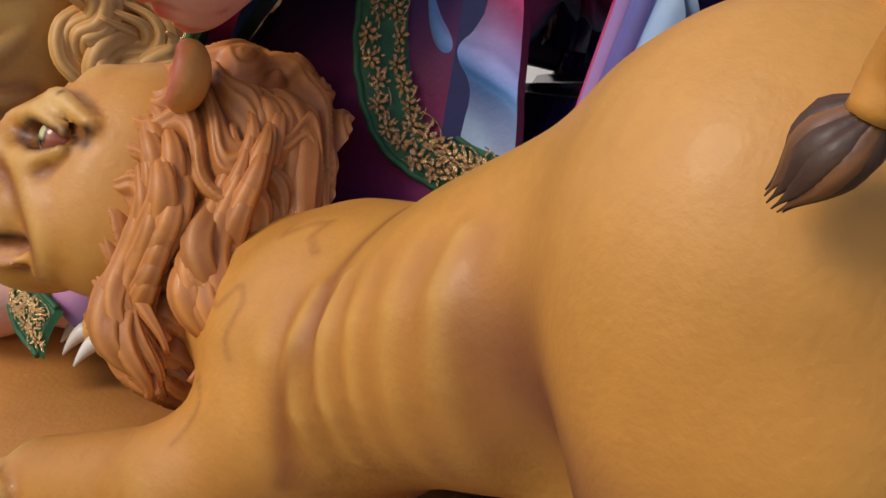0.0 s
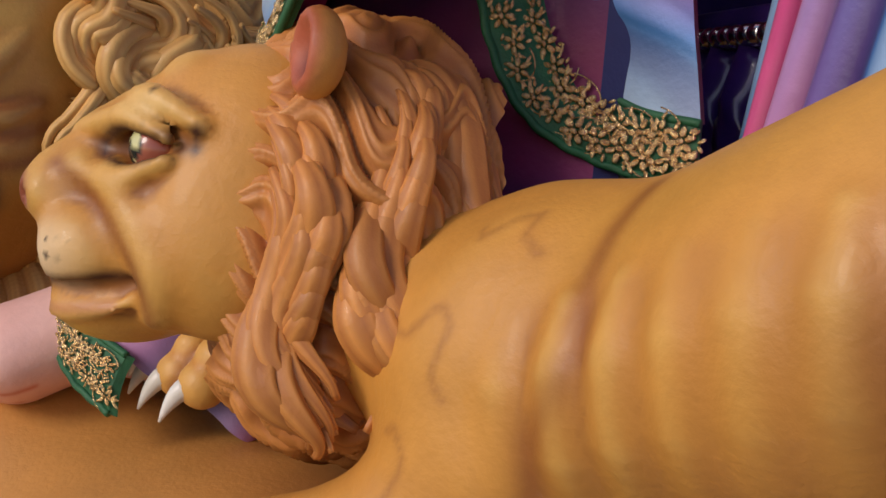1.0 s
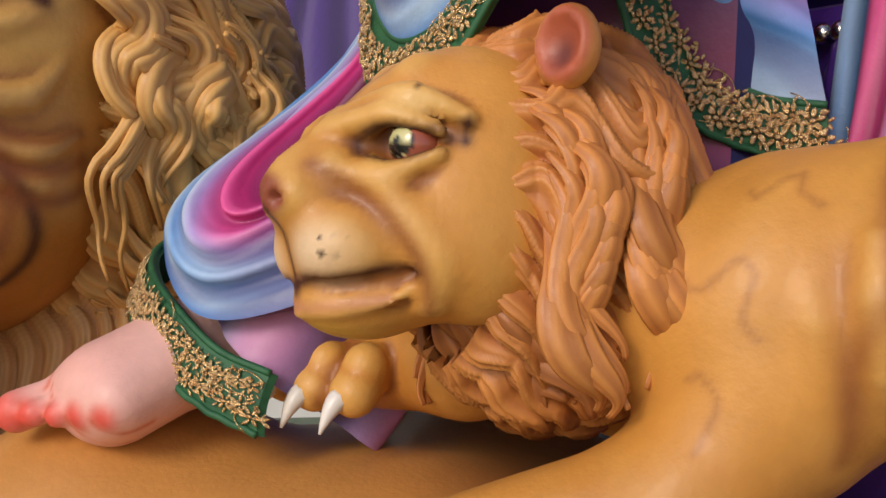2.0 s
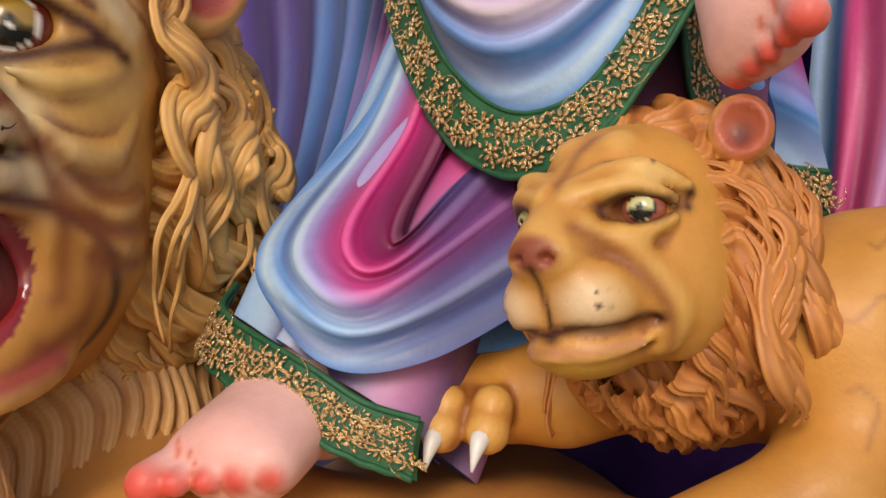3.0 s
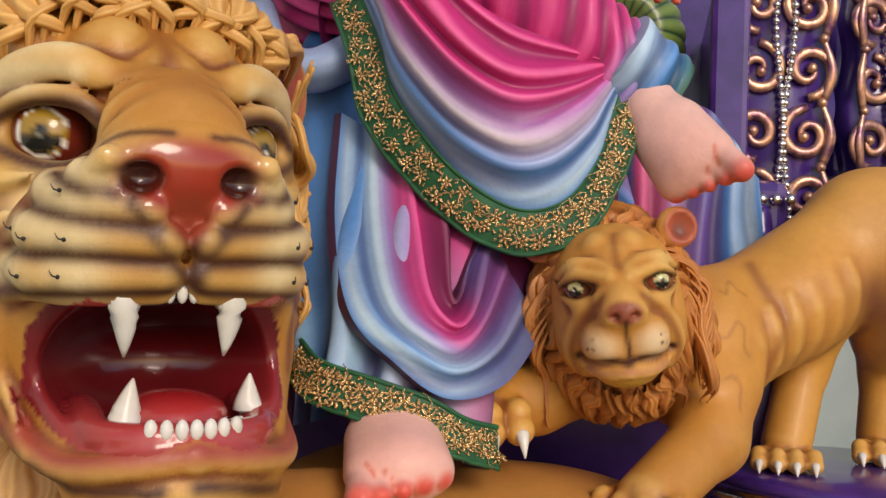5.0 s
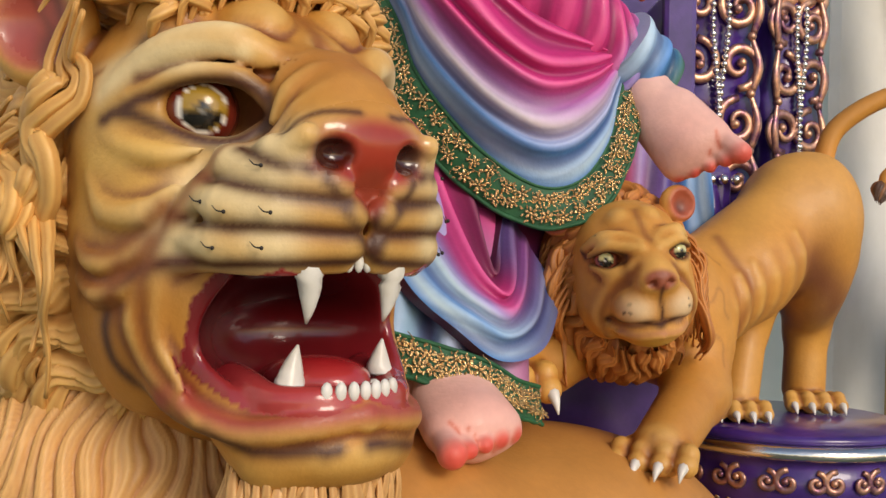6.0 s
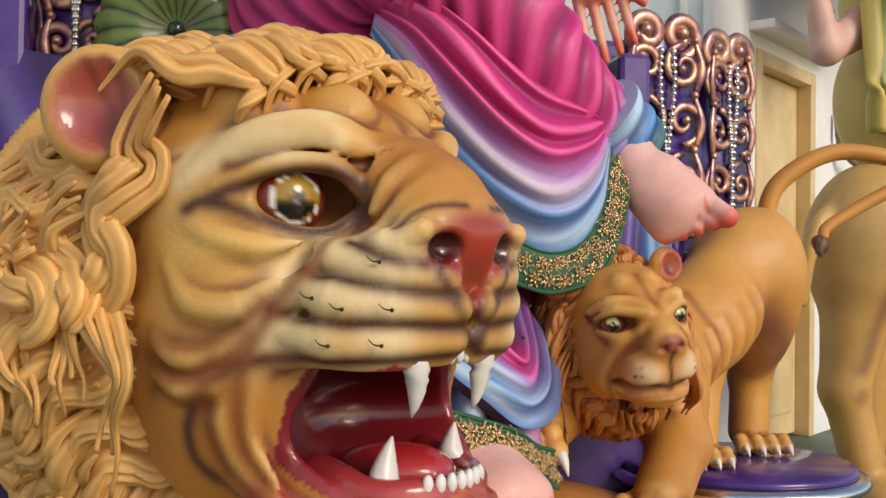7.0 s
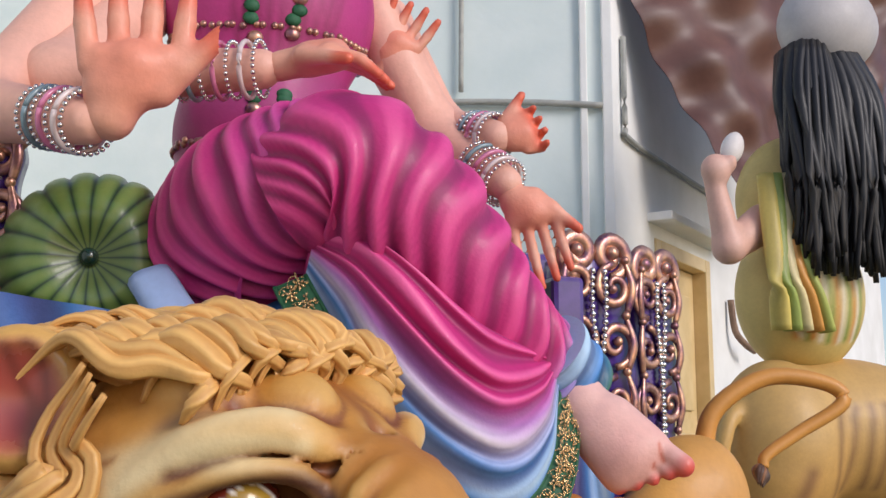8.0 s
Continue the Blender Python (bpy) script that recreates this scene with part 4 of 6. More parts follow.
    for s in (-1, 1):
        E((-0.06, s * 0.045, -0.06), (0.07, 0.047, 0.065), 0.03)
        E((0.032, s * 0.025, -0.07), (0.037, 0.033, 0.032), 0.025)
        R([(0.04, s * 0.01, 0.02), (0.016, s * 0.03, 0.03), (0.0, s * 0.058, 0.034), (-0.032, s * 0.08, 0.018)], 0.0105)
        R([(0.05, s * 0.012, 0.012), (0.034, s * 0.03, 0.016), (0.018, s * 0.05, 0.024)], 0.0085, 0.008)
        E((-0.026, s * 0.022, 0.05), (0.024, 0.021, 0.024), 0.01)
        E((0.014, s * 0.057, 0.0), (0.02, 0.018, 0.0105), 0.004, True)
        R([(0.022, s * 0.033, -0.008), (0.016, s * 0.053, -0.02), (-0.012, s * 0.077, -0.007)], 0.0075)
        R([(0.024, s * 0.032, 0.008), (0.017, s * 0.053, 0.02), (-0.012, s * 0.078, 0.008)], 0.008)
        R([(0.045, s * 0.03, -0.015), (0.015, s * 0.055, -0.035), (-0.012, s * 0.07, -0.08), (-0.015, s * 0.06, -0.11)], 0.008, 0.02)
        E((-0.1, s * 0.098, 0.072), (0.02, 0.03, 0.031), 0.012)
        E((-0.083, s * 0.106, 0.072), (0.016, 0.021, 0.022), 0.006, True)
        R([(0.07, 0, -0.098), (0.055, s * 0.03, -0.1), (0.02, s * 0.055, -0.095), (-0.002, s * 0.06, -0.088)], 0.007, 0.004, True)
        R([(0.06, 0, -0.117), (0.045, s * 0.03, -0.116), (0.015, s * 0.052, -0.108), (0.0, s * 0.058, -0.1)], 0.004, 0.005)
        E((0.083, s * 0.013, -0.038), (0.008, 0.007, 0.005), 0.003, True)
    v, f = k.skin()
    c = Coat(v, CTAN)
    c.mix((0.68, 0.36, 0.1), 0.7 * soft(v[:, 2], 0.98, 1.15) * soft(v[:, 0], -0.08, 0.05))
    c.mix(OCHRE, 0.55 * soft(-v[:, 2], -0.86, -0.72))
    c.mix((0.66, 0.34, 0.06), 0.6 * np.exp(-((v[:, 0] + v[:, 1] - 0.7) / 0.05) ** 2) * soft(v[:, 0], -0.08, 0.0))
    # airbrush by relief: highlights on ridges and crease shade painted into the coat
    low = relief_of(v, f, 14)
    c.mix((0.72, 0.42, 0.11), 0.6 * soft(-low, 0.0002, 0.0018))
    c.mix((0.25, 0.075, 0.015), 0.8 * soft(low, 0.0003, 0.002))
    for pts, r, w in seams:
        c.line((0.36, 0.13, 0.03), pts, r * 1.2, w * 0.55)
    for pts, r in coat:
        c.line(BROWN, pts, r, 0.85)
    for cc in ((-0.25, 1.13, 0.76), (-0.27, 0.9, 0.69), (0.2, 0.48, 0.7), (0.08, 0.665, 0.7)):
        c.spot((0.68, 0.4, 0.13), (cc[0] - 0.04, cc[1], cc[2] + 0.01), (0.05, 0.05, 0.03), 0.9, 0.5)
    # curling brush lines behind the mane, crease of the shoulder
    for pts in (((-0.1, 0.785, 0.98), (-0.09, 0.78, 0.962), (-0.068, 0.775, 0.987), (-0.06, 0.772, 0.985), (-0.063, 0.77, 0.962), (-0.05, 0.765, 0.945)),
                ((-0.166, 0.78, 0.915), (-0.145, 0.775, 0.9), (-0.121, 0.76, 0.924), (-0.107, 0.755, 0.912), (-0.117, 0.75, 0.883), (-0.105, 0.745, 0.87)),
                ((-0.165, 0.77, 0.84), (-0.14, 0.765, 0.842), (-0.128, 0.755, 0.828), (-0.14, 0.75, 0.815), (-0.15, 0.745, 0.8))):
        c.line((0.3, 0.11, 0.025), pts, 0.003, 0.55, 12)
    c.line((0.28, 0.09, 0.02), [(0.0, 0.74, 1.0), (-0.02, 0.72, 0.95), (-0.033, 0.699, 0.92), (-0.045, 0.73, 0.862), (-0.05, 0.73, 0.8)], 0.01, 0.75)
    # dark brown between thigh and belly: brushed paint that also holds the shade
    c.line((0.2, 0.06, 0.03), [(0.09, 0.56, 0.98), (0.12, 0.49, 0.93), (0.13, 0.46, 0.87)], 0.045, 0.8)
    c.line((0.22, 0.07, 0.02), [(0.16, 0.45, 0.9), (0.22, 0.42, 0.84)], 0.025, 0.6)
    c.spot((0.05, 0.02, 0.01), (0.085, 0.53, 1.143), (0.006, 0.006, 0.006), 0.3)
    Sp = lambda col, cc, r, e=0.5, w=1.0: c.spot(col, H(*cc), r, e, w)
    Ln = lambda col, pts, r, w=1.0: c.line(col, [H(*p) for p in pts], r, w)
    for s in (-1, 1):
        Sp(DARK, (0.01, s * 0.056, 0.001), (0.026, 0.028, 0.014), 0.5, 0.9)
        Sp((0.8, 0.62, 0.42), (0.052, s * 0.032, -0.074), (0.035, 0.03, 0.026), 0.9, 0.95)
        Sp((0.8, 0.55, 0.2), (0.0, s * 0.06, 0.028), (0.03, 0.025, 0.015), 0.8, 0.7)
        Ln(DARK, [(0.03, s * 0.028, -0.004), (0.018, s * 0.053, -0.0125), (-0.012, s * 0.078, -0.002), (-0.03, s * 0.09, 0.006)], 0.0045)
        Ln(DARK, [(0.03, s * 0.028, 0.006), (0.02, s * 0.053, 0.0135), (-0.01, s * 0.077, 0.008), (-0.03, s * 0.09, 0.01)], 0.005)
        Ln(BROWN, [(0.06, s * 0.022, -0.015), (0.03, s * 0.055, -0.04), (0.0, s * 0.073, -0.08), (-0.01, s * 0.065, -0.115)], 0.007, 0.8)
        Ln((0.5, 0.2, 0.1), [(0.066, 0, -0.112), (0.05, s * 0.03, -0.113), (0.018, s * 0.055, -0.106)], 0.005, 0.8)
        Ln((0.05, 0.008, 0.006), [(0.078, 0, -0.099), (0.06, s * 0.032, -0.101), (0.022, s * 0.06, -0.095), (-0.004, s * 0.063, -0.087)], 0.006)
        Sp((0.45, 0.11, 0.055), (-0.08, s * 0.108, 0.072), (0.033, 0.034, 0.037), 0.3)
        Sp((0.14, 0.03, 0.02), (-0.095, s * 0.1, 0.066), (0.014, 0.014, 0.018), 0.9)
        Sp((0.03, 0.008, 0.006), (0.085, s * 0.013, -0.038), (0.009, 0.008, 0.006), 0.4)
        for i in range(6):
            Sp((0.05, 0.02, 0.012), (0.062 - 0.008 * (i % 3), s * (0.045 + 0.007 * (i % 3)), -0.066 - 0.011 * (i // 3)), (0.004, 0.004, 0.0022), 0.5)
        for i in range(4):
            Sp((0.05, 0.02, 0.012), (0.022 - 0.01 * i, s * (0.052 + 0.008 * i), 0.043 - 0.002 * i), (0.0035, 0.0035, 0.0022), 0.5)
    Sp((0.3, 0.075, 0.035), (0.085, 0, -0.034), (0.022, 0.03, 0.018), 0.4)
    Sp((0.62, 0.4, 0.06), (0.03, 0, -0.128), (0.04, 0.04, 0.018), 0.8, 0.8)
    Ln(DARK, [(0.087, 0, -0.048), (0.08, 0, -0.07), (0.077, 0, -0.095)], 0.0035)
    Ln(BROWN, [(0.05, 0, 0.03), (0.03, 0, 0.06), (-0.01, 0, 0.085)], 0.006, 0.7)
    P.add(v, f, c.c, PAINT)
    for s in (-1, 1):
        g = CUB.to_3x3() @ Vector((0.93, s * 0.35, 0.02))
        eyeball(P, H(-0.0045, s * 0.0525, 0.001), 0.0185, g, (0.6, 0.58, 0.28), (0.34, 0.09, 0.05), (0.02, 0.02, 0.02))
    # mane: locks that fall from the crown behind the ears down both cheeks
    r2 = random.Random(9)
    hair, hdark = (0.6, 0.25, 0.06), (0.32, 0.095, 0.028)
    mc, mr = (-0.15, 0, -0.045), (0.115, 0.112, 0.148)
    hair_shell(P, mc, mr, 0.72, 2.3, 26, 110, 1.0, 0.12, hair, hdark, 0.16, "x", CUB, 2, 110, 420)
    for i in range(56):
        s = 1 if i % 2 else -1
        row = (i // 2) % 2
        a0 = 0.08 + 2.0 * ((i // 4) + r2.uniform(-0.2, 0.2)) / 13
        st = np.array((-0.092 - 0.06 * row, s * (0.012 + 0.097 * math.sin(min(a0, 1.5)) + 0.01 * row), 0.094 * math.cos(a0) + 0.006 * row - 0.01))
        out = np.array((0.1, s * math.sin(a0), math.cos(a0)))
        fall = float(soft(np.array(a0), 0.1, 0.9))
        dn = np.array((-0.5 + 0.32 * fall, s * 0.4 * (1 - fall), -0.65 - 0.35 * fall))
        ln = (0.26 - 0.06 * a0) * r2.uniform(0.9, 1.1)
        pts = [st + dn * ln * t + out * (-0.008 + 0.03 * math.sin(min(1.57, 5 * t)) - 0.02 * t * t) for t in np.linspace(0, 1, 6)]
        bundle(P, pts, 3, 0.0135, r2.uniform(0.0095, 0.0125), out, tuple(np.array(hair) * r2.uniform(0.95, 1.2)), hdark, 0.017, 1.25, 2.2 * a0 + 1.9 * row, r2, 34, CUB, 0.5, 5, 18)
    # soft ruff under the chin
    for i in range(17):
        a = -1.6 + 3.2 * i / 16
        st = np.array((-0.085 + 0.035 * math.cos(a), 0.078 * math.sin(a), -0.095 - 0.022 * math.cos(a)))
        ln = r2.uniform(0.075, 0.1)
        pts = [st + np.array((-0.075 * t, 0.01 * math.sin(a) * t, -ln * t)) for t in np.linspace(0, 1, 5)]
        bundle(P, pts, 2, 0.012, 0.0135, (math.cos(a), math.sin(a), 0.1), tuple(np.array((0.4, 0.155, 0.04)) * r2.uniform(0.9, 1.15)), (0.2, 0.06, 0.02), 0.007, 1.1, r2.uniform(0, 6), r2, 16, CUB, 0.45, 5, 16)
    # tail: rises from the rump, bends over and ends in a dark brush
    path = smooth_path([(0.2, 0.48, 1.14), (0.195, 0.45, 1.235), (0.175, 0.34, 1.303), (0.145, 0.22, 1.293), (0.13, 0.19, 1.252), (0.145, 0.29, 1.19), (0.152, 0.36, 1.146), (0.15, 0.372, 1.122)], 42)
    u = np.linspace(0, 1, 43)
    a, q, h = tube(path, 0.021 - 0.01 * u, 12)
    P.add(a, q, CTAN, PAINT)
    for i in range(12):
        ph = i * 0.52
        d = np.array((0.5 * math.cos(ph), 0.6 * math.sin(ph), 0.5 * math.sin(ph)))
        st = np.array((0.151, 0.37, 1.126)) + d * 0.006
        lock(P, [st, st + d * 0.01 + np.array((-0.006, 0.009, -0.012)), st + d * 0.008 + np.array((-0.012, 0.016, -0.026)), st + d * 0.003 + np.array((-0.02, 0.022, -0.04))], 0.0085, ((0.3, 0.13, 0.05) if i % 3 == 0 else (0.1, 0.05, 0.03)), (0.03, 0.016, 0.012), 12, 0.8, None, 3, sides=12)
    return P.mesh("cub_statue")


cub = tagged(new("cub_statue", cub_statue()), "smaller climbing lion statue with brown mane, painted eyes and white claws", "lion statue")
# ---- the seated draped statue ----
PINK, DPINK, LPINK = (0.55, 0.03, 0.2), (0.2, 0.008, 0.07), (0.78, 0.2, 0.42)
BLUE, LBLUE, NAVY, LILAC = (0.05, 0.2, 0.52), (0.36, 0.52, 0.72), (0.03, 0.04, 0.17), (0.3, 0.2, 0.48)
SKIN, RED, ORANGE = (0.82, 0.5, 0.44), (0.72, 0.06, 0.035), (0.75, 0.2, 0.08)


def grid_faces(nu, nv, wrap=False):
    i, j = np.meshgrid(np.arange(nu - 1), np.arange(nv if wrap else nv - 1), indexing="ij")
    k = (j + 1) % nv
    return np.stack([i * nv + j, (i + 1) * nv + j, (i + 1) * nv + k, i * nv + k], -1).reshape(-1, 4)


def cols(t, stops):
    """Colours at t from (place, colour) stops."""
    x = [a for a, _ in stops]
    return np.stack([np.interp(t, x, [c[i] for _, c in stops]) for i in range(3)], -1)


def drape(P, top, bottom, rows, colours, bulge, folds, amp, thick=0.02, out=(-1, 0, 0), nu=90, nv=110, lights=0.5, drift=0.0, end=None):
    """A hung sheet between two lines (both as point lists), with folds running along them. Closed at the back."""
    A, B = smooth_path(top, nu - 1), smooth_path(bottom, nu - 1)
    o = np.array(out, float)
    v = np.linspace(0, 1, nv)[None, :, None]
    u = np.linspace(0, 1, nu)[:, None, None]
    S = A[:, None] * (1 - v) + B[:, None] * v
    sag = np.sin(math.pi * u) * np.sin(math.pi * v) * bulge
    ph = folds * (v ** 0.9 + drift * (u - 0.5) + 0.05 * np.sin(7 * u + 3 * v) + 0.03 * np.sin(17 * v))
    w = np.sin(2 * math.pi * ph)
    ridge = np.sign(w) * np.abs(w) ** 0.8
    edge = np.minimum(1, 6 * np.minimum(v, 1 - v) + 0.25)
    env = (0.3 + 0.7 * np.sin(math.pi * u)) * edge * (0.7 + 0.3 * np.sin(5 * v + 2 * u))
    S = S + o * (sag + amp * ridge * env)
    c = cols(np.broadcast_to(v[..., 0], (nu, nv)), colours)
    # far end turned navy: part cloth colour, part painted shade
    if end is not None:
        w = 0.75 * np.broadcast_to(soft(u[..., 0], 0.6, 0.85), (nu, nv))[..., None]
        c = c * (1 - w) + np.array(end) * w
    # highlights on the crests and shade in the valleys painted into the colour
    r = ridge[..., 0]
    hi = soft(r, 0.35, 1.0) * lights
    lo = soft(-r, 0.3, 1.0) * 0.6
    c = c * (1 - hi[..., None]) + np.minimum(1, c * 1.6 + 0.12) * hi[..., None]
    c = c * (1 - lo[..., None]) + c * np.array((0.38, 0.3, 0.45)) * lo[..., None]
    f = grid_faces(nu, nv)
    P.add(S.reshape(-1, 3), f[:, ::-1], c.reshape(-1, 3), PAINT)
    back = S - o * thick
    P.add(back.reshape(-1, 3), f, (c * 0.8).reshape(-1, 3), PAINT)
    for a, b in ((S[0], back[0]), (back[-1], S[-1]), (back[:, 0], S[:, 0]), (S[:, -1], back[:, -1])):
        n = len(a)
        P.add(np.concatenate([a, b]), [(i, i + 1, n + i + 1, n + i) for i in range(n - 1)], c[0, 0] * 0.8, PAINT)
    return S


def hem(P, outer, inner, flowers, out, rnd, thick=0.008, lift=0.006):
    """A green border between two lines with gold flowers, leaves and scrolling stems sewn on it."""
    n = 80
    A, B = smooth_path(inner, n - 1), smooth_path(outer, n - 1)
    o = np.array(out, float)
    o /= np.linalg.norm(o)
    m = 7
    t = np.linspace(0, 1, m)[None, :, None]
    S = A[:, None] * (1 - t) + B[:, None] * t
    S = S + o * (0.004 * np.sin(math.pi * t))
    wob = np.array([0.004 * math.sin(i * 0.9) for i in range(n)])[:, None, None]
    S = S + (B - A)[:, None] * wob * t * 3
    f = grid_faces(n, m)
    P.add(S.reshape(-1, 3), f[:, ::-1], (0.1, 0.3, 0.1), GREEN)
    K = S - o * thick
    P.add(K.reshape(-1, 3), f, (0.1, 0.3, 0.1), GREEN)
    for a, b in ((S[:, 0], K[:, 0]), (K[:, -1], S[:, -1]), (K[0], S[0]), (S[-1], K[-1])):
        k = len(a)
        P.add(np.concatenate([a, b]), [(i, i + 1, k + i + 1, k + i) for i in range(k - 1)], (0.1, 0.3, 0.1), GREEN)
    for e in (S[:, 0], S[:, -1]):
        a, q, _ = tube(e, [0.0035] * n, 8)
        P.add(a, q, (0.1, 0.3, 0.1), GREEN)

    def at(u, w):
        x = u * (n - 1)
        i = min(int(x), n - 2)
        p = (A[i] * (1 - w) + B[i] * w) * (1 - x + i) + (A[i + 1] * (1 - w) + B[i + 1] * w) * (x - i)
        tu = A[i + 1] + B[i + 1] - A[i] - B[i]
        return p + o * lift, tu / np.linalg.norm(tu)

    def dot(p, r, tu, ang, long=1.0):
        tv = np.cross(o, tu)
        d = math.cos(ang) * tu + math.sin(ang) * tv
        e = np.cross(o, d)
        a, q = ball((0, 0, 0), (1, 1, 1), 8, 4)
        v = p + a[:, :1] * d * r * long + a[:, 1:2] * e * r * 0.75 + a[:, 2:] * o * r * 0.5
        P.add(v, q, (1, 1, 1), SEQUIN)

    for i in range(flowers):
        u = (i + 0.5) / flowers
        for w0 in (0.3, 0.7):
            uu = min(0.99, max(0.01, u + (0.25 / flowers if w0 > 0.5 else -0.2 / flowers) + rnd.uniform(-0.1, 0.1) / flowers))
            p, tu = at(uu, w0 + rnd.uniform(-0.08, 0.08))
            r0 = rnd.uniform(0.0038, 0.0048)
            dot(p + o * 0.002, r0 * 0.7, tu, 0)
            turn = rnd.uniform(0, 6)
            for k in range(6):
                g = turn + k * math.pi / 3
                tv = np.cross(o, tu)
                dot(p + (math.cos(g) * tu + math.sin(g) * tv) * r0 * 1.55, r0 * 0.85, tu, g, 1.25)
            # leaves round each flower and a curling stem
            for k in range(10):
                g = rnd.uniform(0, 6.28)
                d = rnd.uniform(2.7, 4.2) * r0
                tv = np.cross(o, tu)
                pp = p + (math.cos(g) * tu + math.sin(g) * tv * 0.8) * d
                dot(pp, r0 * rnd.uniform(0.4, 0.65), tu, g + rnd.uniform(-0.6, 0.6), rnd.uniform(1.3, 1.9))
            g = rnd.uniform(0, 6.28)
            st = []
            for k in range(9):
                s2 = k / 8
                d = r0 * (2.2 + 3.4 * s2)
                tv = np.cross(o, tu)
                st.append(p + (math.cos(g + 2.2 * s2) * tu + math.sin(g + 2.2 * s2) * tv * 0.8) * d - o * 0.001)
            a, q, _ = tube(st, [0.0007] * 9, 5 + 1)
            P.add(a, q, (1, 1, 1), SEQUIN)


def folded_limb(P, path, radii, folds, amp, colours, skew=0.0, n=150, m=72, up=(0, 0, 1), sharp=0.8, lights=0.55, squash=1.0):
    """Cloth wound round a limb: rolls that circle it, leaning by skew as they go round."""
    C = smooth_path(path, n - 1)
    R = np.interp(np.linspace(0, len(radii) - 1, n), np.arange(len(radii)), radii)
    T = np.gradient(C, axis=0)
    T /= np.linalg.norm(T, axis=1)[:, None]
    S1 = np.cross(T, np.array(up, float))
    S1 /= np.linalg.norm(S1, axis=1)[:, None]
    W = np.cross(S1, T)
    a = np.linspace(0, 2 * math.pi, m, endpoint=False)[None, :]
    u = np.linspace(0, 1, n)[:, None]
    ph = folds * (u + skew * np.sin(a) + 0.035 * np.sin(2 * a + 5 * u) + 0.012 * np.sin(3 * a - 9 * u))
    w = np.sin(2 * math.pi * ph)
    ridge = np.sign(w) * np.abs(w) ** sharp
    env = np.minimum(1, 8 * np.minimum(u, 1 - u) + 0.2) * (0.65 + 0.35 * np.sin(3 * a + 11 * u))
    r = R[:, None] + amp * ridge * env
    V = C[:, None] + r[..., None] * (np.cos(a)[..., None] * S1[:, None] + squash * np.sin(a)[..., None] * W[:, None])
    c = cols(np.broadcast_to(u, (n, m)), colours)
    # rolls carry painted light on their crests and painted shade between them
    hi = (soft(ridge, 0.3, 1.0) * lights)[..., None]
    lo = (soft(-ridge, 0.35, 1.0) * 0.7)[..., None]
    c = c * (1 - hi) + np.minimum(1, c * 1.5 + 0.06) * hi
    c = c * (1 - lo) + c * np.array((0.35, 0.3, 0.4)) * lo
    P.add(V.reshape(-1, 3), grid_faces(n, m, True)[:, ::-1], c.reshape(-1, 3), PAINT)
    for e, fl in ((0, True), (n - 1, False)):
        q = [(m, j, (j + 1) % m, (j + 2) % m) for j in range(0, m, 2)]
        P.add(np.vstack([V[e], C[e]]), [x if fl else x[::-1] for x in q], c[e, 0], PAINT)


def foot(P, ankle, heel, toe, width, up, s):
    """A bare foot from the ankle to the toes; s: side of the big toe."""
    a, h, t = (np.array(x, float) for x in (ankle, heel, toe))
    d = t - h
    L = np.linalg.norm(d)
    d /= L
    up = np.array(up, float)
    y = np.cross(up, d)
    y /= np.linalg.norm(y)
    n = np.cross(d, y)
    pts = np.array([a, h, t])
    k = Clay(pts.min(0) - 0.1, pts.max(0) + 0.1, 0.0042)
    k.cap(a, h + n * 0.03, width * 0.5, width * 0.42, 0.03)
    k.cap(h + n * 0.02, h + d * L * 0.6, width * 0.42, width * 0.5, 0.03)
    for q in (-0.5, 0, 0.5):
        k.cap(h + d * L * 0.3 + y * q * width * 0.6 + n * 0.015, h + d * L * 0.68 + y * q * width * 0.85, width * 0.32, width * 0.26, 0.03)
    tips = []
    for i in range(5):
        q = s * (0.48 - 0.24 * i)
        r = width * (0.2 if i == 0 else 0.132 - 0.008 * i)
        e = h + d * L * (1.0 - 0.035 * i ** 1.4) + y * q * width * 1.1 - n * 0.006
        b = h + d * L * (0.7 - 0.03 * i) + y * q * width * 0.95
        k.cap(b, e, r * 0.95, r, 0.008)
        tips.append((e, b, r))
    v, f = k.skin()
    c = Coat(v, SKIN)
    c.spot((0.8, 0.36, 0.3), h + d * L * 0.8, (width,) * 3, 0.9, 0.5)
    for e, b, r in tips:
        c.spot(RED, e + d * r * 0.7, (r * 1.6,) * 3, 0.7, 0.9)
    for i in range(4):
        m0 = (tips[i][1] + tips[i + 1][1]) / 2
        c.line((0.6, 0.12, 0.06), [m0, (tips[i][0] + tips[i + 1][0]) / 2], 0.0035, 0.8)
    P.add(v, f, c.c, PAINT)


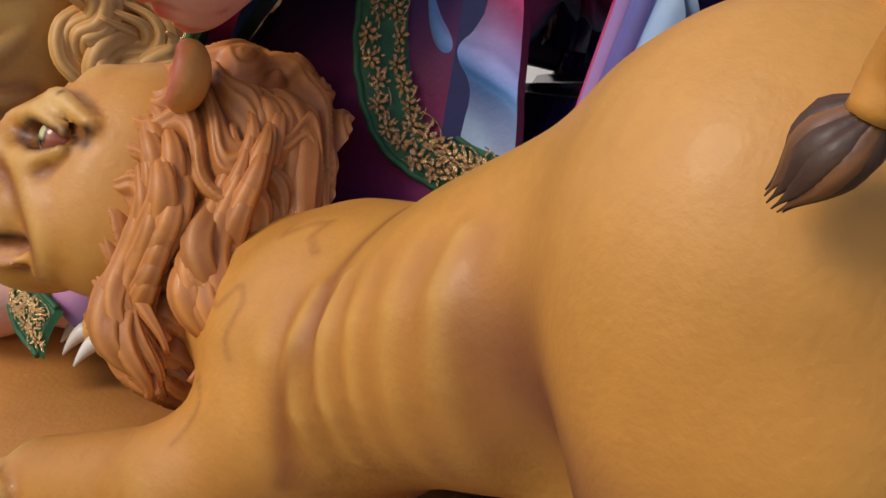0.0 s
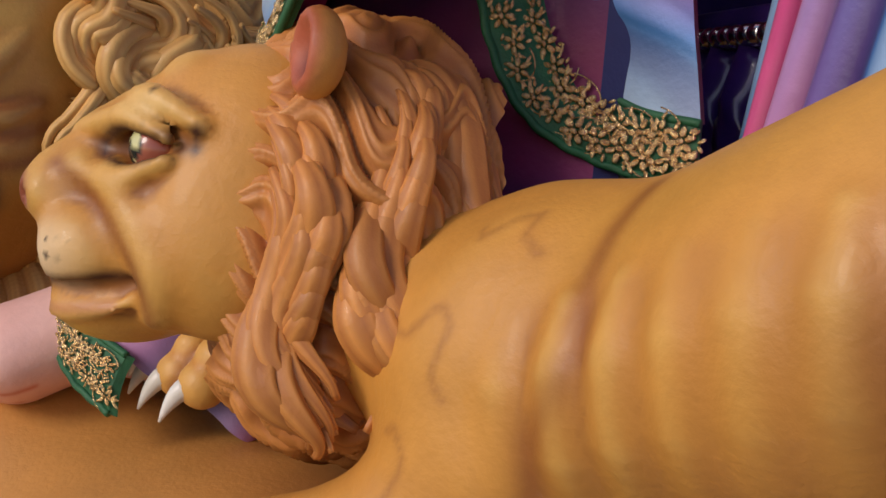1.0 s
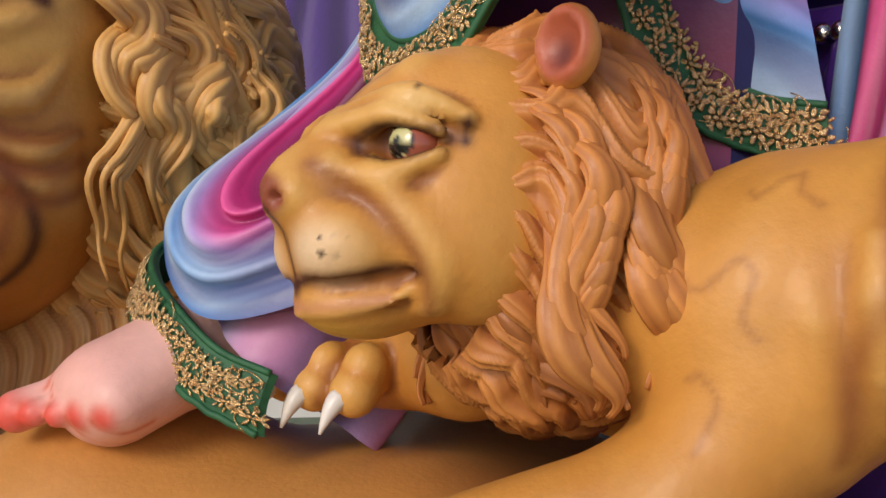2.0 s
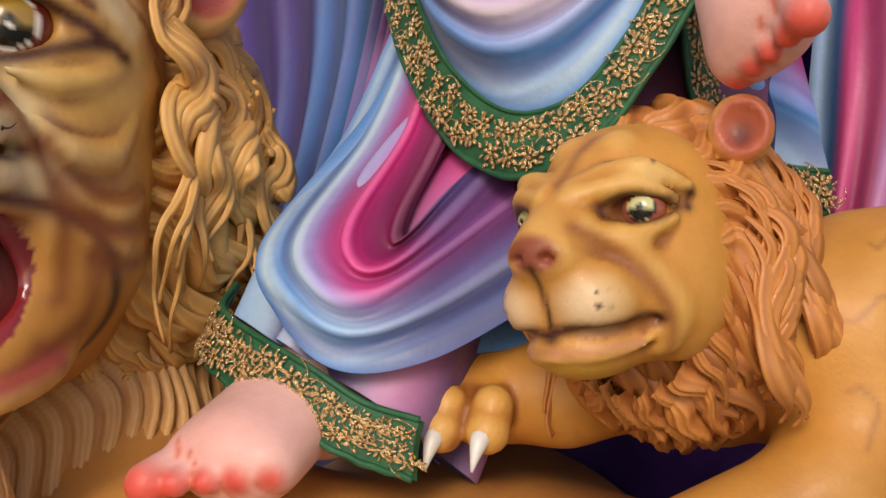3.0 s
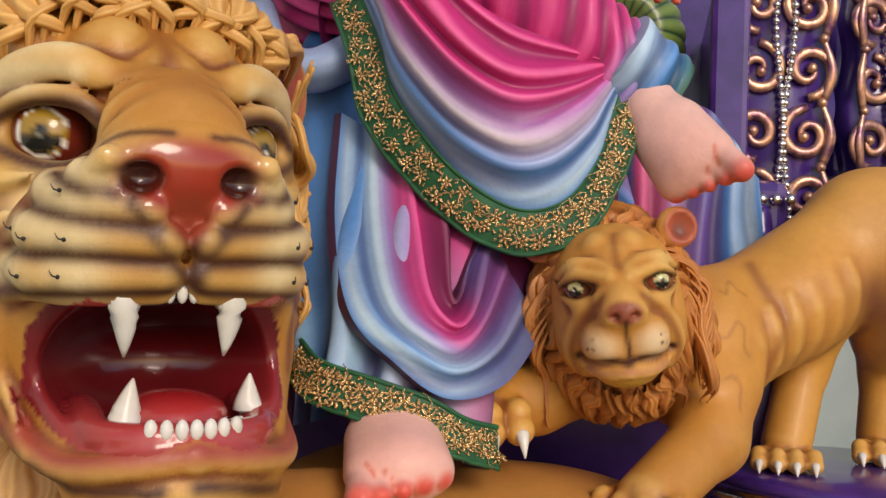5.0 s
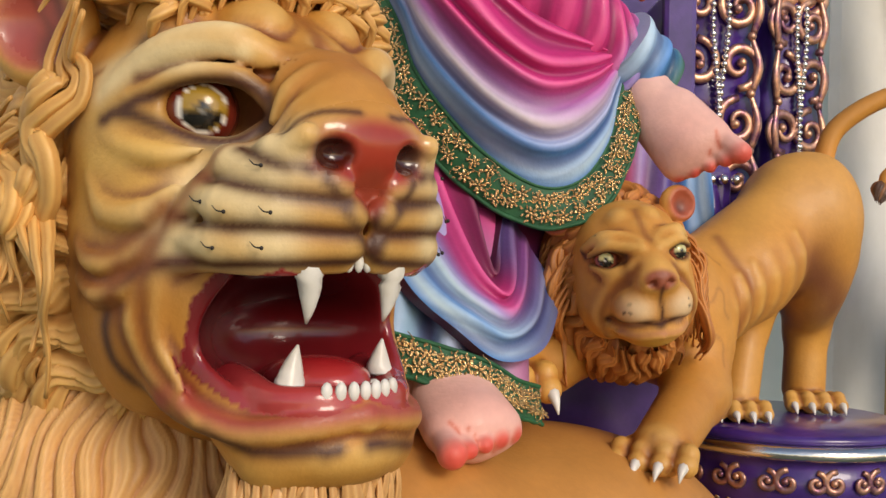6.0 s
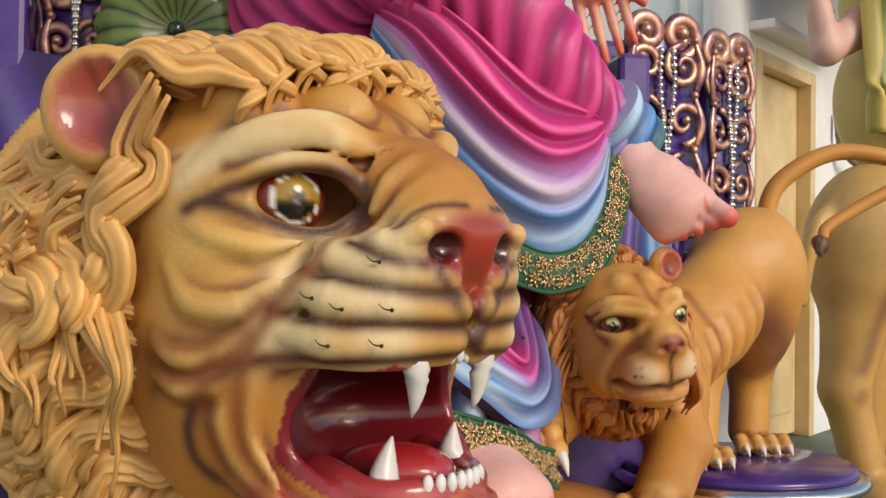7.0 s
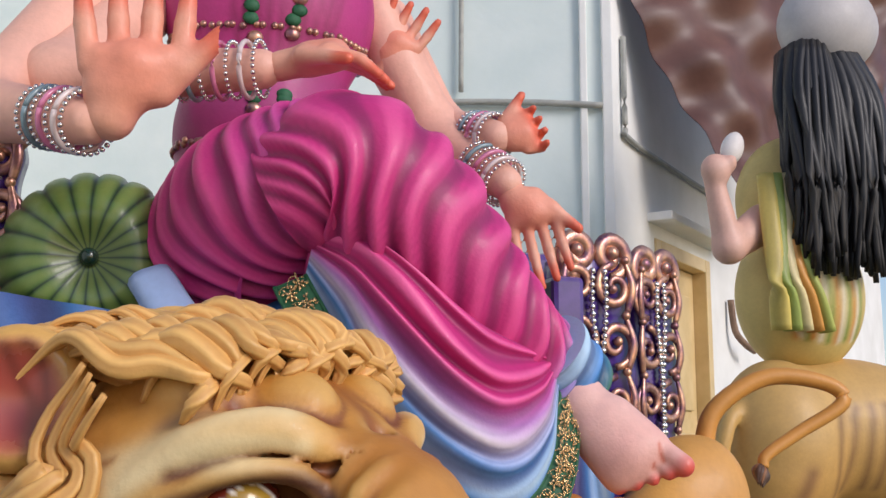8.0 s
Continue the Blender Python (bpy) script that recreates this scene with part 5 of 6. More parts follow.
def palm(P, wrist, mid, tip, width, normal, spread=0.12, curl=0.0, thumb=1, red=(0.75, 0.13, 0.06)):
    """An open or curled palm with five fingers and painted fingertips."""
    w, m, t = (np.array(x, float) for x in (wrist, mid, tip))
    d = t - m
    L = np.linalg.norm(d)
    d /= L
    n = np.array(normal, float)
    n -= d * (n @ d)
    n /= np.linalg.norm(n)
    y = np.cross(n, d)
    pts = np.array([w, m, t])
    k = Clay(pts.min(0) - 0.12, pts.max(0) + 0.12, 0.0055)
    k.cap(w, m, width * 0.3, width * 0.32, 0.02)
    for q in (-0.6, 0, 0.6):
        k.cap(w * 0.4 + m * 0.6 + y * q * width * 0.4, m + d * 0.01 + y * q * width * 0.6, width * 0.24, width * 0.2, 0.02)
    tips = []
    for i in range(4):
        q = (i - 1.5) / 1.5
        ln = L * (1 - 0.14 * abs(q + 0.2))
        b = m + y * q * width * 0.5
        e1 = b + d * ln * 0.55 + y * q * spread * ln * 0.5
        e2 = e1 + d * ln * (0.45 - 0.4 * curl) + n * ln * curl * 0.5 + y * q * spread * ln * 0.3
        k.cap(b, e1, width * 0.14, width * 0.13, 0.006)
        k.cap(e1, e2, width * 0.13, width * 0.1, 0.004)
        tips.append(e2)
    b = w * 0.5 + m * 0.5 + y * thumb * width * 0.45
    e = m + y * thumb * width * 1.0 + d * L * 0.35 + n * 0.01
    k.cap(b, e, width * 0.17, width * 0.12, 0.015)
    tips.append(e)
    v, f = k.skin()
    c = Coat(v, (0.8, 0.42, 0.3))
    c.spot(red, m, (width * 0.85,) * 3, 0.9, 0.55)
    for e in tips:
        c.spot(red, e, (width * 0.45,) * 3, 0.7, 0.9)
    P.add(v, f, c.c, PAINT)


def bangles(P, a, b, r, count, colours):
    """Bangles stacked along the forearm from a to b, some beaded."""
    a, b = np.array(a, float), np.array(b, float)
    ax = (b - a) / np.linalg.norm(b - a)
    s = np.cross(ax, (0.3, 0.1, 1))
    s /= np.linalg.norm(s)
    w = np.cross(ax, s)
    for i in range(count):
        c = a + (b - a) * i / max(1, count - 1)
        ring = [c + (math.cos(t) * s + math.sin(t) * w) * r for t in np.linspace(0, 2 * math.pi, 29)]
        if i % 2:
            v, q, _ = tube(ring, [0.0045] * 29, 8)
            P.add(v, q, colours[i % len(colours)], GLOSS)
        else:
            for p in ring[:-1]:
                v, q = ball(p, (0.0042,) * 3, 8, 6)
                P.add(v, q, (1, 1, 1), SILVER)


def seated_statue():
    P = Piece()
    rnd = random.Random(21)
    # crossed leg: thigh to the knee, then the shin down to the ankle
    pinks = [(0, DPINK), (0.15, PINK), (0.7, PINK), (1, (0.5, 0.05, 0.28))]
    folded_limb(P, [(0.3, 1.46, 1.44), (0.12, 1.43, 1.5), (-0.06, 1.39, 1.56), (-0.19, 1.31, 1.6)], [0.19, 0.17, 0.145, 0.1], 12, 0.009, pinks, 0.06)
    folded_limb(P, [(-0.14, 1.38, 1.54), (-0.19, 1.3, 1.585), (-0.195, 1.21, 1.52), (-0.165, 1.09, 1.4), (-0.13, 0.985, 1.315), (-0.11, 0.9, 1.27)], [0.1, 0.12, 0.122, 0.102, 0.08, 0.065], 13, 0.009, [(0, PINK), (0.8, PINK), (0.9, (0.3, 0.2, 0.5)), (1, BLUE)], 0.09)
    # cloth hung from the shin: rolls, then blue, then the border
    inner = [(-0.17, 1.355, 1.42), (-0.2, 1.31, 1.33), (-0.215, 1.285, 1.26), (-0.235, 1.235, 1.19), (-0.25, 1.165, 1.12), (-0.25, 1.085, 1.077), (-0.235, 1.02, 1.09), (-0.215, 0.975, 1.15), (-0.19, 0.955, 1.22), (-0.165, 0.935, 1.29)]
    outer = [(-0.16, 1.4, 1.4), (-0.19, 1.36, 1.31), (-0.205, 1.33, 1.21), (-0.23, 1.25, 1.115), (-0.25, 1.165, 1.045), (-0.255, 1.075, 1.012), (-0.245, 0.99, 1.04), (-0.22, 0.945, 1.11), (-0.185, 0.915, 1.19), (-0.14, 0.868, 1.258)]
    top = [(-0.2, 1.345, 1.49), (-0.25, 1.3, 1.48), (-0.28, 1.255, 1.45), (-0.29, 1.21, 1.415), (-0.29, 1.16, 1.375), (-0.275, 1.11, 1.345), (-0.255, 1.07, 1.33), (-0.23, 1.02, 1.315), (-0.205, 0.985, 1.305), (-0.175, 0.955, 1.3)]
    drape(P, top, inner, 5, [(0, PINK), (0.4, PINK), (0.55, (0.35, 0.12, 0.4)), (0.66, (0.55, 0.5, 0.66)), (0.8, BLUE), (0.92, LBLUE), (1, BLUE)], 0.035, 5.2, 0.012, 0.03)
    hem(P, outer, inner, 30, (-1, -0.1, -0.1), rnd)
    # blue end of the cloth round the ankle
    folded_limb(P, [(-0.15, 0.955, 1.32), (-0.125, 0.91, 1.285), (-0.11, 0.875, 1.262)], [0.07, 0.064, 0.06], 2.5, 0.005, [(0, LBLUE), (0.5, BLUE), (1, (0.02, 0.1, 0.05))], 0.05, 40, 48)
    # far side of the same cloth, hung behind the ankle
    i2 = [(-0.04, 0.985, 1.24), (-0.025, 0.97, 1.15), (0.0, 0.95, 1.09), (0.04, 0.925, 1.065), (0.08, 0.89, 1.06)]
    o2 = [(-0.09, 0.98, 1.21), (-0.078, 0.965, 1.12), (-0.04, 0.94, 1.05), (0.025, 0.925, 1.02), (0.085, 0.89, 1.015)]
    i2, o2 = [[(x - 0.005, y + 0.02, z - 0.015) for x, y, z in q] for q in (i2, o2)]
    hem(P, o2, i2, 14, (-0.5, -0.85, 0), rnd)
    drape(P, [(-0.03, 0.995, 1.32), (-0.01, 0.99, 1.32), (0.01, 0.985, 1.32), (0.025, 0.975, 1.3), (0.04, 0.965, 1.27)], i2, 3, [(0, DPINK), (0.25, PINK), (0.45, PINK), (0.58, LILAC), (0.75, BLUE), (1, LBLUE)], 0.02, 3, 0.008, 0.015, (-0.5, -0.85, 0))
    # the other leg: long pleats down to the foot
    C = smooth_path([(0.22, 1.38, 1.38), (0.06, 1.37, 1.32), (-0.02, 1.335, 1.2), (-0.115, 1.3, 1.03), (-0.24, 1.255, 0.89), (-0.31, 1.235, 0.785)], 109)
    n, m = 110, 140
    R = np.interp(np.linspace(0, 5, n), range(6), (0.13, 0.13, 0.125, 0.13, 0.135, 0.12))
    T = np.gradient(C, axis=0)
    T /= np.linalg.norm(T, axis=1)[:, None]
    S1 = np.cross(T, (1.0, 0.2, 0.3))
    S1 /= np.linalg.norm(S1, axis=1)[:, None]
    W = np.cross(S1, T)
    a = np.linspace(0, 2 * math.pi, m, endpoint=False)[None, :]
    u = np.linspace(0, 1, n)[:, None]
    ph = a * 7 + 5.5 * u + 1.3 * np.sin(a * 2 + 4 * u)
    ridge = np.sin(ph)
    V = C[:, None] + (R[:, None] * (1 + 0.13 * np.cos(a * 2)) + 0.016 * np.sign(ridge) * np.abs(ridge) ** 0.8 * (0.4 + 0.6 * u))[..., None] * (np.cos(a)[..., None] * S1[:, None] + np.sin(a)[..., None] * W[:, None])
    V[..., 2] += (V[..., 1] - 1.26) * 0.4 * soft(u, 0.6, 1.0)
    y = V[..., 1] - (1.3 - 0.12 * u)
    c = cols((y + 0.02 * np.sin(u * 3.0) + 0.02 * ridge) / 0.26 + 0.47, [(0, NAVY), (0.2, (0.16, 0.03, 0.16)), (0.34, PINK), (0.58, (0.58, 0.06, 0.26)), (0.7, LILAC), (0.84, LBLUE), (1, BLUE)])
    low = (soft(u, 0.66, 0.9) * soft(y, -0.12, 0.0))[..., None] * np.ones_like(c)
    c = c * (1 - 0.7 * low) + cols(0.5 + 0.5 * ridge, [(0, (0.05, 0.16, 0.42)), (0.6, (0.28, 0.5, 0.72)), (1, LBLUE)]) * 0.7 * low
    # pleat crests brightened, valleys darkened: light and shade put into the colour
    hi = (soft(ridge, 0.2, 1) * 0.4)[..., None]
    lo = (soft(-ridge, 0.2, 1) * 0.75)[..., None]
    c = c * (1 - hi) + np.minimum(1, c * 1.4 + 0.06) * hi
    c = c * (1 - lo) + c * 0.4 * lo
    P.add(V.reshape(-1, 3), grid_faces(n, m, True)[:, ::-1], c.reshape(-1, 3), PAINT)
    P.add(np.vstack([V[-1], C[-1]]), [(m, j, (j + 1) % m, (j + 2) % m)[::-1] for j in range(0, m, 2)], NAVY, PAINT)
    # swirl of cloth between the legs
    drape(P, [(-0.1, 1.27, 1.3), (-0.16, 1.2, 1.26), (-0.14, 1.12, 1.22), (-0.08, 1.03, 1.2), (0.0, 0.95, 1.2)], [(-0.3, 1.2, 0.84), (-0.28, 1.14, 0.83), (-0.21, 1.09, 0.84), (-0.1, 1.02, 0.85), (0.02, 0.95, 0.86)], 4, [(0, NAVY), (0.35, (0.2, 0.02, 0.1)), (0.6, (0.25, 0.03, 0.14)), (0.8, NAVY), (1, BLUE)], 0.0, 0.01, 0.0, 0.02)
    # the pull of cloth over the lower leg, hung in nested loops
    fold_in = [(-0.185, 1.215, 1.13), (-0.215, 1.2, 1.06), (-0.275, 1.185, 0.98), (-0.29, 1.178, 0.95), (-0.28, 1.172, 0.962), (-0.245, 1.165, 1.0), (-0.19, 1.15, 1.05)]
    fold_out = [(-0.12, 1.4, 1.23), (-0.22, 1.375, 1.06), (-0.375, 1.305, 0.93), (-0.405, 1.23, 0.865), (-0.38, 1.165, 0.82), (-0.32, 1.1, 0.835), (-0.2, 1.06, 0.9)]
    fold_in, fold_out = [[(x - 0.02, y - 0.016, z) for x, y, z in q] for q in (fold_in, fold_out)]
    drape(P, fold_in, fold_out, 5, [(0, (0.1, 0.008, 0.05)), (0.14, DPINK), (0.3, PINK), (0.46, (0.62, 0.07, 0.28)), (0.58, LILAC), (0.7, LBLUE), (0.8, (0.12, 0.28, 0.58)), (0.92, LBLUE), (1, BLUE)], 0.036, 3.8, 0.012, 0.03, (-0.77, -0.64, 0), 120, 130, 0.4, 0.3, (0.07, 0.06, 0.22))
    lo_in = [(-0.36, 1.36, 0.885), (-0.405, 1.315, 0.862), (-0.415, 1.24, 0.843), (-0.4, 1.17, 0.82), (-0.37, 1.125, 0.792), (-0.33, 1.09, 0.778)]
    lo_out = [(-0.375, 1.37, 0.835), (-0.42, 1.325, 0.812), (-0.43, 1.245, 0.79), (-0.415, 1.175, 0.765), (-0.38, 1.12, 0.74), (-0.34, 1.085, 0.725)]
    lo_in, lo_out = [[(x - 0.014, y, z) for x, y, z in q] for q in (lo_in, lo_out)]
    hem(P, lo_out, lo_in, 20, (-0.95, -0.1, 0.3), rnd)
    foot(P, (-0.345, 1.23, 0.765), (-0.365, 1.235, 0.76), (-0.53, 1.172, 0.725), 0.1, (-0.2, 0, 1), -1)
    foot(P, (-0.12, 0.9, 1.265), (-0.135, 0.885, 1.222), (-0.252, 0.814, 1.108), 0.09, (-0.6, 0.5, 0.35), 1)
    # hips, belly and chest
    k = Clay((-0.1, 0.9, 1.3), (0.62, 1.75, 2.45), 0.011)
    k.ell((0.3, 1.36, 1.52), (0.22, 0.26, 0.17), 0.05)
    k.ell((0.28, 1.38, 1.75), (0.15, 0.17, 0.2), 0.06)
    k.ell((0.28, 1.37, 2.02), (0.16, 0.21, 0.22), 0.06)
    k.cap((0.2, 1.2, 1.42), (-0.05, 1.3, 1.4), 0.18, 0.15, 0.05)
    v, f = k.skin()
    c = Coat(v, (0.45, 0.03, 0.2))
    c.mix((0.36, 0.03, 0.17), soft(v[:, 2], 1.66, 1.7) * (1 - soft(v[:, 2], 1.84, 1.88)))
    for i in range(10):
        c.line(DPINK, [(0.12, 1.5 - 0.03 * i, 2.2), (0.1, 1.48 - 0.03 * i, 2.05), (0.12, 1.45 - 0.02 * i, 1.86)], 0.008, 0.7)
    P.add(v, f, c.c, PAINT)
    for z, rr, mat, num in ((1.6, 0.007, GOLD, 44), (1.625, 0.012, SILVER, 30), (1.65, 0.007, GOLD, 44), (1.675, 0.01, GREEN, 30), (1.7, 0.007, GOLD, 44), (1.87, 0.01, SILVER, 30), (1.9, 0.007, GOLD, 40)):
        for i in range(num):
            t = math.pi * (0.45 + 1.1 * i / (num - 1))
            p = c.snap((0.29 + 0.26 * math.cos(t), 1.375 + 0.28 * math.sin(t), z))
            a2, q = ball(p, (rr, rr, rr), 8, 6)
            P.add(a2, q, (1, 1, 1), mat)
    # garland of green leaves and gold down the chest
    for i in range(40):
        t = i / 39
        p = c.snap((-0.05, 1.5 - 0.22 * t, 2.2 - 0.5 * math.sin(math.pi * t)))
        a2, q = ball(p, (0.008, 0.016, 0.013), 8, 6)
        P.add(a2, q, (1, 1, 1), GREEN if i % 3 else GOLD)
    # arms with bangles and hands
    for sh, el, wr in (((0.3, 1.62, 2.0), (0.1, 1.75, 1.78), (-0.05, 1.42, 1.78)), ((0.3, 1.7, 2.05), (0.05, 1.86, 1.7), (-0.17, 1.68, 1.63)),
                       ((0.33, 1.15, 2.05), (0.3, 1.02, 1.8), (0.12, 0.93, 1.66)), ((0.36, 1.12, 2.05), (0.34, 1.0, 1.82), (0.17, 0.93, 1.765))):
        k = Clay(np.array([sh, el, wr]).min(0) - 0.1, np.array([sh, el, wr]).max(0) + 0.1, 0.009)
        k.cap(sh, el, 0.065, 0.055, 0.02)
        k.cap(el, wr, 0.055, 0.034, 0.03)
        v, f = k.skin()
        P.add(v, f, (0.8, 0.44, 0.34), PAINT)
        e, w = np.array(el), np.array(wr)
        bangles(P, e + (w - e) * 0.62, w, 0.047, 7, [(0.6, 0.2, 0.35), (0.2, 0.3, 0.35), (0.7, 0.6, 0.6)])
    palm(P, (-0.18, 1.65, 1.64), (-0.2, 1.62, 1.71), (-0.19, 1.625, 1.855), 0.125, (-1, 0.1, 0.1), 0.15, 0.0, -1)
    palm(P, (-0.06, 1.39, 1.785), (-0.1, 1.31, 1.8), (-0.13, 1.2, 1.76), 0.085, (0.2, 0.1, -1), 0.1, 0.25, 1)
    palm(P, (0.12, 0.93, 1.655), (0.1, 0.885, 1.6), (0.1, 0.845, 1.455), 0.08, (-0.9, 0.3, 0), 0.06, 0.1, 1)
    palm(P, (0.17, 0.93, 1.765), (0.155, 0.88, 1.775), (0.15, 0.825, 1.79), 0.075, (-1, 0, 0.2), 0.05, 0.8, 1)
    palm(P, (0.3, 1.13, 1.93), (0.28, 1.11, 1.98), (0.27, 1.06, 2.07), 0.08, (-1, 0.2, 0), 0.15, 0.2, 1)
    return P.mesh("seated_figure_statue")


fig = tagged(new("seated_figure_statue", seated_statue()), "seated statue in painted pink and blue cloth with gold-flowered green borders", "statue")
# ---- throne, cushions and pedestal ----
def turn_part(name, prof, mat, parent, centre, seg=64, label=""):
    """A turned piece from (radius, height) pairs."""
    bm = bmesh.new()
    rings = [[bm.verts.new((r * math.cos(2 * math.pi * k / seg), r * math.sin(2 * math.pi * k / seg), z)) for k in range(seg)] for r, z in prof]
    for a, b in zip(rings, rings[1:]):
        for k in range(seg):
            bm.faces.new((a[k], a[(k + 1) % seg], b[(k + 1) % seg], b[k]))
    bm.faces.new(rings[-1])
    bm.faces.new(rings[0][::-1])
    bmesh.ops.recalc_face_normals(bm, faces=bm.faces[:])
    for f in bm.faces:
        f.smooth = len(f.verts) == 4
    ob = part(name, bm, mat, parent, label)
    ob.location = centre
    return ob


def piece_part(name, P, parent, label=""):
    ob = new(name, P.mesh(name))
    ob.parent = parent
    return tagged(ob, label) if label else ob


def spiral(c, r, turns, start, e1, e2, n=30, end=0.15):
    c = np.array(c, float)
    return np.array([c + (np.array(e1) * math.cos(start + turns * 6.283 * t) + np.array(e2) * math.sin(start + turns * 6.283 * t)) * r * (1 - (1 - end) * t) for t in np.linspace(0, 1, n)])


def scroll(P, pts, r, up):
    a, q, h = tube(pts, [r * (0.65 + 0.5 * math.sin(math.pi * min(1, 0.15 + i / len(pts)))) for i in range(len(pts))], 10, 0.08, 2, 0.8, up)
    P.add(a, q, (1, 1, 1), GOLD)
    a, q = ball(pts[-1], (r * 1.25,) * 3, 10, 7)
    P.add(a, q, (1, 1, 1), GOLD)


def ornate_panel(name, origin, across, height, width, flip, parent):
    """A carved side panel: purple board with gold C-scrolls and a string of silver beads."""
    e = Vector((*across, 0)).normalized()
    n = Vector((e.y, -e.x, 0)) * flip
    M = Matrix((e, n, (0, 0, 1))).transposed().to_4x4()
    M.translation = origin
    # board with a wavy outline
    k = 60
    P = Piece()
    zs = np.linspace(0, height, k)
    half = width * (0.5 - 0.07 * np.cos(zs / height * 2 * math.pi * 2.5) - 0.12 * soft(zs, height * 0.9, height))
    ys = [0.0, 0.035]
    V = []
    for z, h in zip(zs, half):
        V += [(-h, 0, z), (-h * 0.94, 0.03, z), (h * 0.94, 0.03, z), (h, 0, z), (h, -0.03, z), (-h, -0.03, z)]
    V = np.array(V)
    f = grid_faces(k, 6, True)
    V = V @ np.array(M.to_3x3()).T + np.array(M.translation)
    P.add(V, f if flip > 0 else f[:, ::-1], (1, 1, 1), PURPLE)
    P.add(V, [(k * 6 - 6, k * 6 - 5, k * 6 - 4, k * 6 - 3), (k * 6 - 6, k * 6 - 3, k * 6 - 2, k * 6 - 1)], (1, 1, 1), PURPLE)
    piece_part("carved_board", P, parent)
    w = lambda x, y, z: np.array(M @ Vector((x, y, z)))
    up = np.array(n)
    E1, E2 = np.array(e), np.array((0, 0, 1.0))
    cnt = 5
    for i in range(cnt):
        for s in (-1, 1):
            P = Piece()
            z = height * (i + 0.55) / cnt
            g = height / cnt
            x = s * width * 0.25
            st = math.pi / 2 * (1 if (i + (s > 0)) % 2 else -1)
            scroll(P, spiral(w(x, 0.038, z), g * 0.42, 1.35 * s, st, E1, E2), 0.0085, up)
            scroll(P, smooth_path([w(x + s * width * 0.16, 0.04, z - g * 0.45), w(x + s * width * 0.22, 0.045, z), w(x + s * width * 0.14, 0.04, z + g * 0.5)], 14), 0.008, up)
            piece_part("gold_scroll", P, parent, "raised antique gold scroll")
    for s in (-1, 1):
        P = Piece()
        for i in range(38):
            z = height * (0.02 + 0.94 * i / 37)
            x = s * width * (0.05 + 0.045 * math.sin(z / height * 9))
            a, q = ball(w(x, 0.045, z), (0.0075,) * 3, 10, 7)
            P.add(a, q, (1, 1, 1), SILVER)
        tagged(piece_part("bead_string", P, parent, "string of small silver beads"), kind="stuff")
    P = Piece()
    for s in (-1, 1):
        scroll(P, spiral(w(s * width * 0.22, 0.03, height + 0.015), 0.05, 1.4 * s, -math.pi / 2, E1, E2), 0.014, up)
    piece_part("crest_scroll", P, parent, "gold scroll crest")


throne = tagged(new("throne", None), "purple throne carved with antique gold scrolls and silver beads", "throne")
part("seat_block", block((0.17, 0.66, FLOOR), (0.95, 2.1, 1.16), 0.02), PURPLE, throne)
part("backrest", block((0.6, 0.5, 1.2), (0.7, 2.1, 1.62), 0.02), PURPLE, throne)
part("side_board", block((0.2, 0.73, 1.16), (0.6, 0.8, 1.5), 0.012), PURPLE, throne)
part("side_board", block((0.1, 1.94, 1.165), (0.6, 2.0, 1.6), 0.012), PURPLE, throne)
ornate_panel("panel", (0.33, 0.67, 0.95), (0.2, -1), 0.6, 0.19, 1, throne)
ornate_panel("panel", (0.47, 0.46, 0.95), (0.45, -1), 0.6, 0.15, 1, throne)
ornate_panel("panel", (0.25, 2.02, 0.95), (-0.1, -1), 0.6, 0.2, 1, throne)
ornate_panel("panel", (0.2, 1.86, 1.2), (-0.1, -1), 0.5, 0.12, 1, throne)
# bead courses along the front of the seat
for z, x in ((1.125, 0.158), (0.98, 0.158)):
    P = Piece()
    for i in range(58):
        a, q = ball((x, 0.66 + 0.024 * i, z), (0.0105,) * 3, 12, 8)
        P.add(a, q, (1, 1, 1), SILVER)
    tagged(piece_part("bead_course", P, throne, "course of silver beads"), kind="stuff")
for i in range(20):
    P = Piece()
    a, q, _ = tube(smooth_path([(0.17, 0.7 + 0.07 * i, 0.99), (0.158, 0.705 + 0.07 * i, 1.05), (0.17, 0.71 + 0.07 * i, 1.11)], 8), [0.02] * 9, 10, 0.1, 3)
    P.add(a, q, (1, 1, 1), PURPLE)
    piece_part("gadroon", P, throne)

MELON = airbrush("melon_green_satin", 0.4, 0.2)


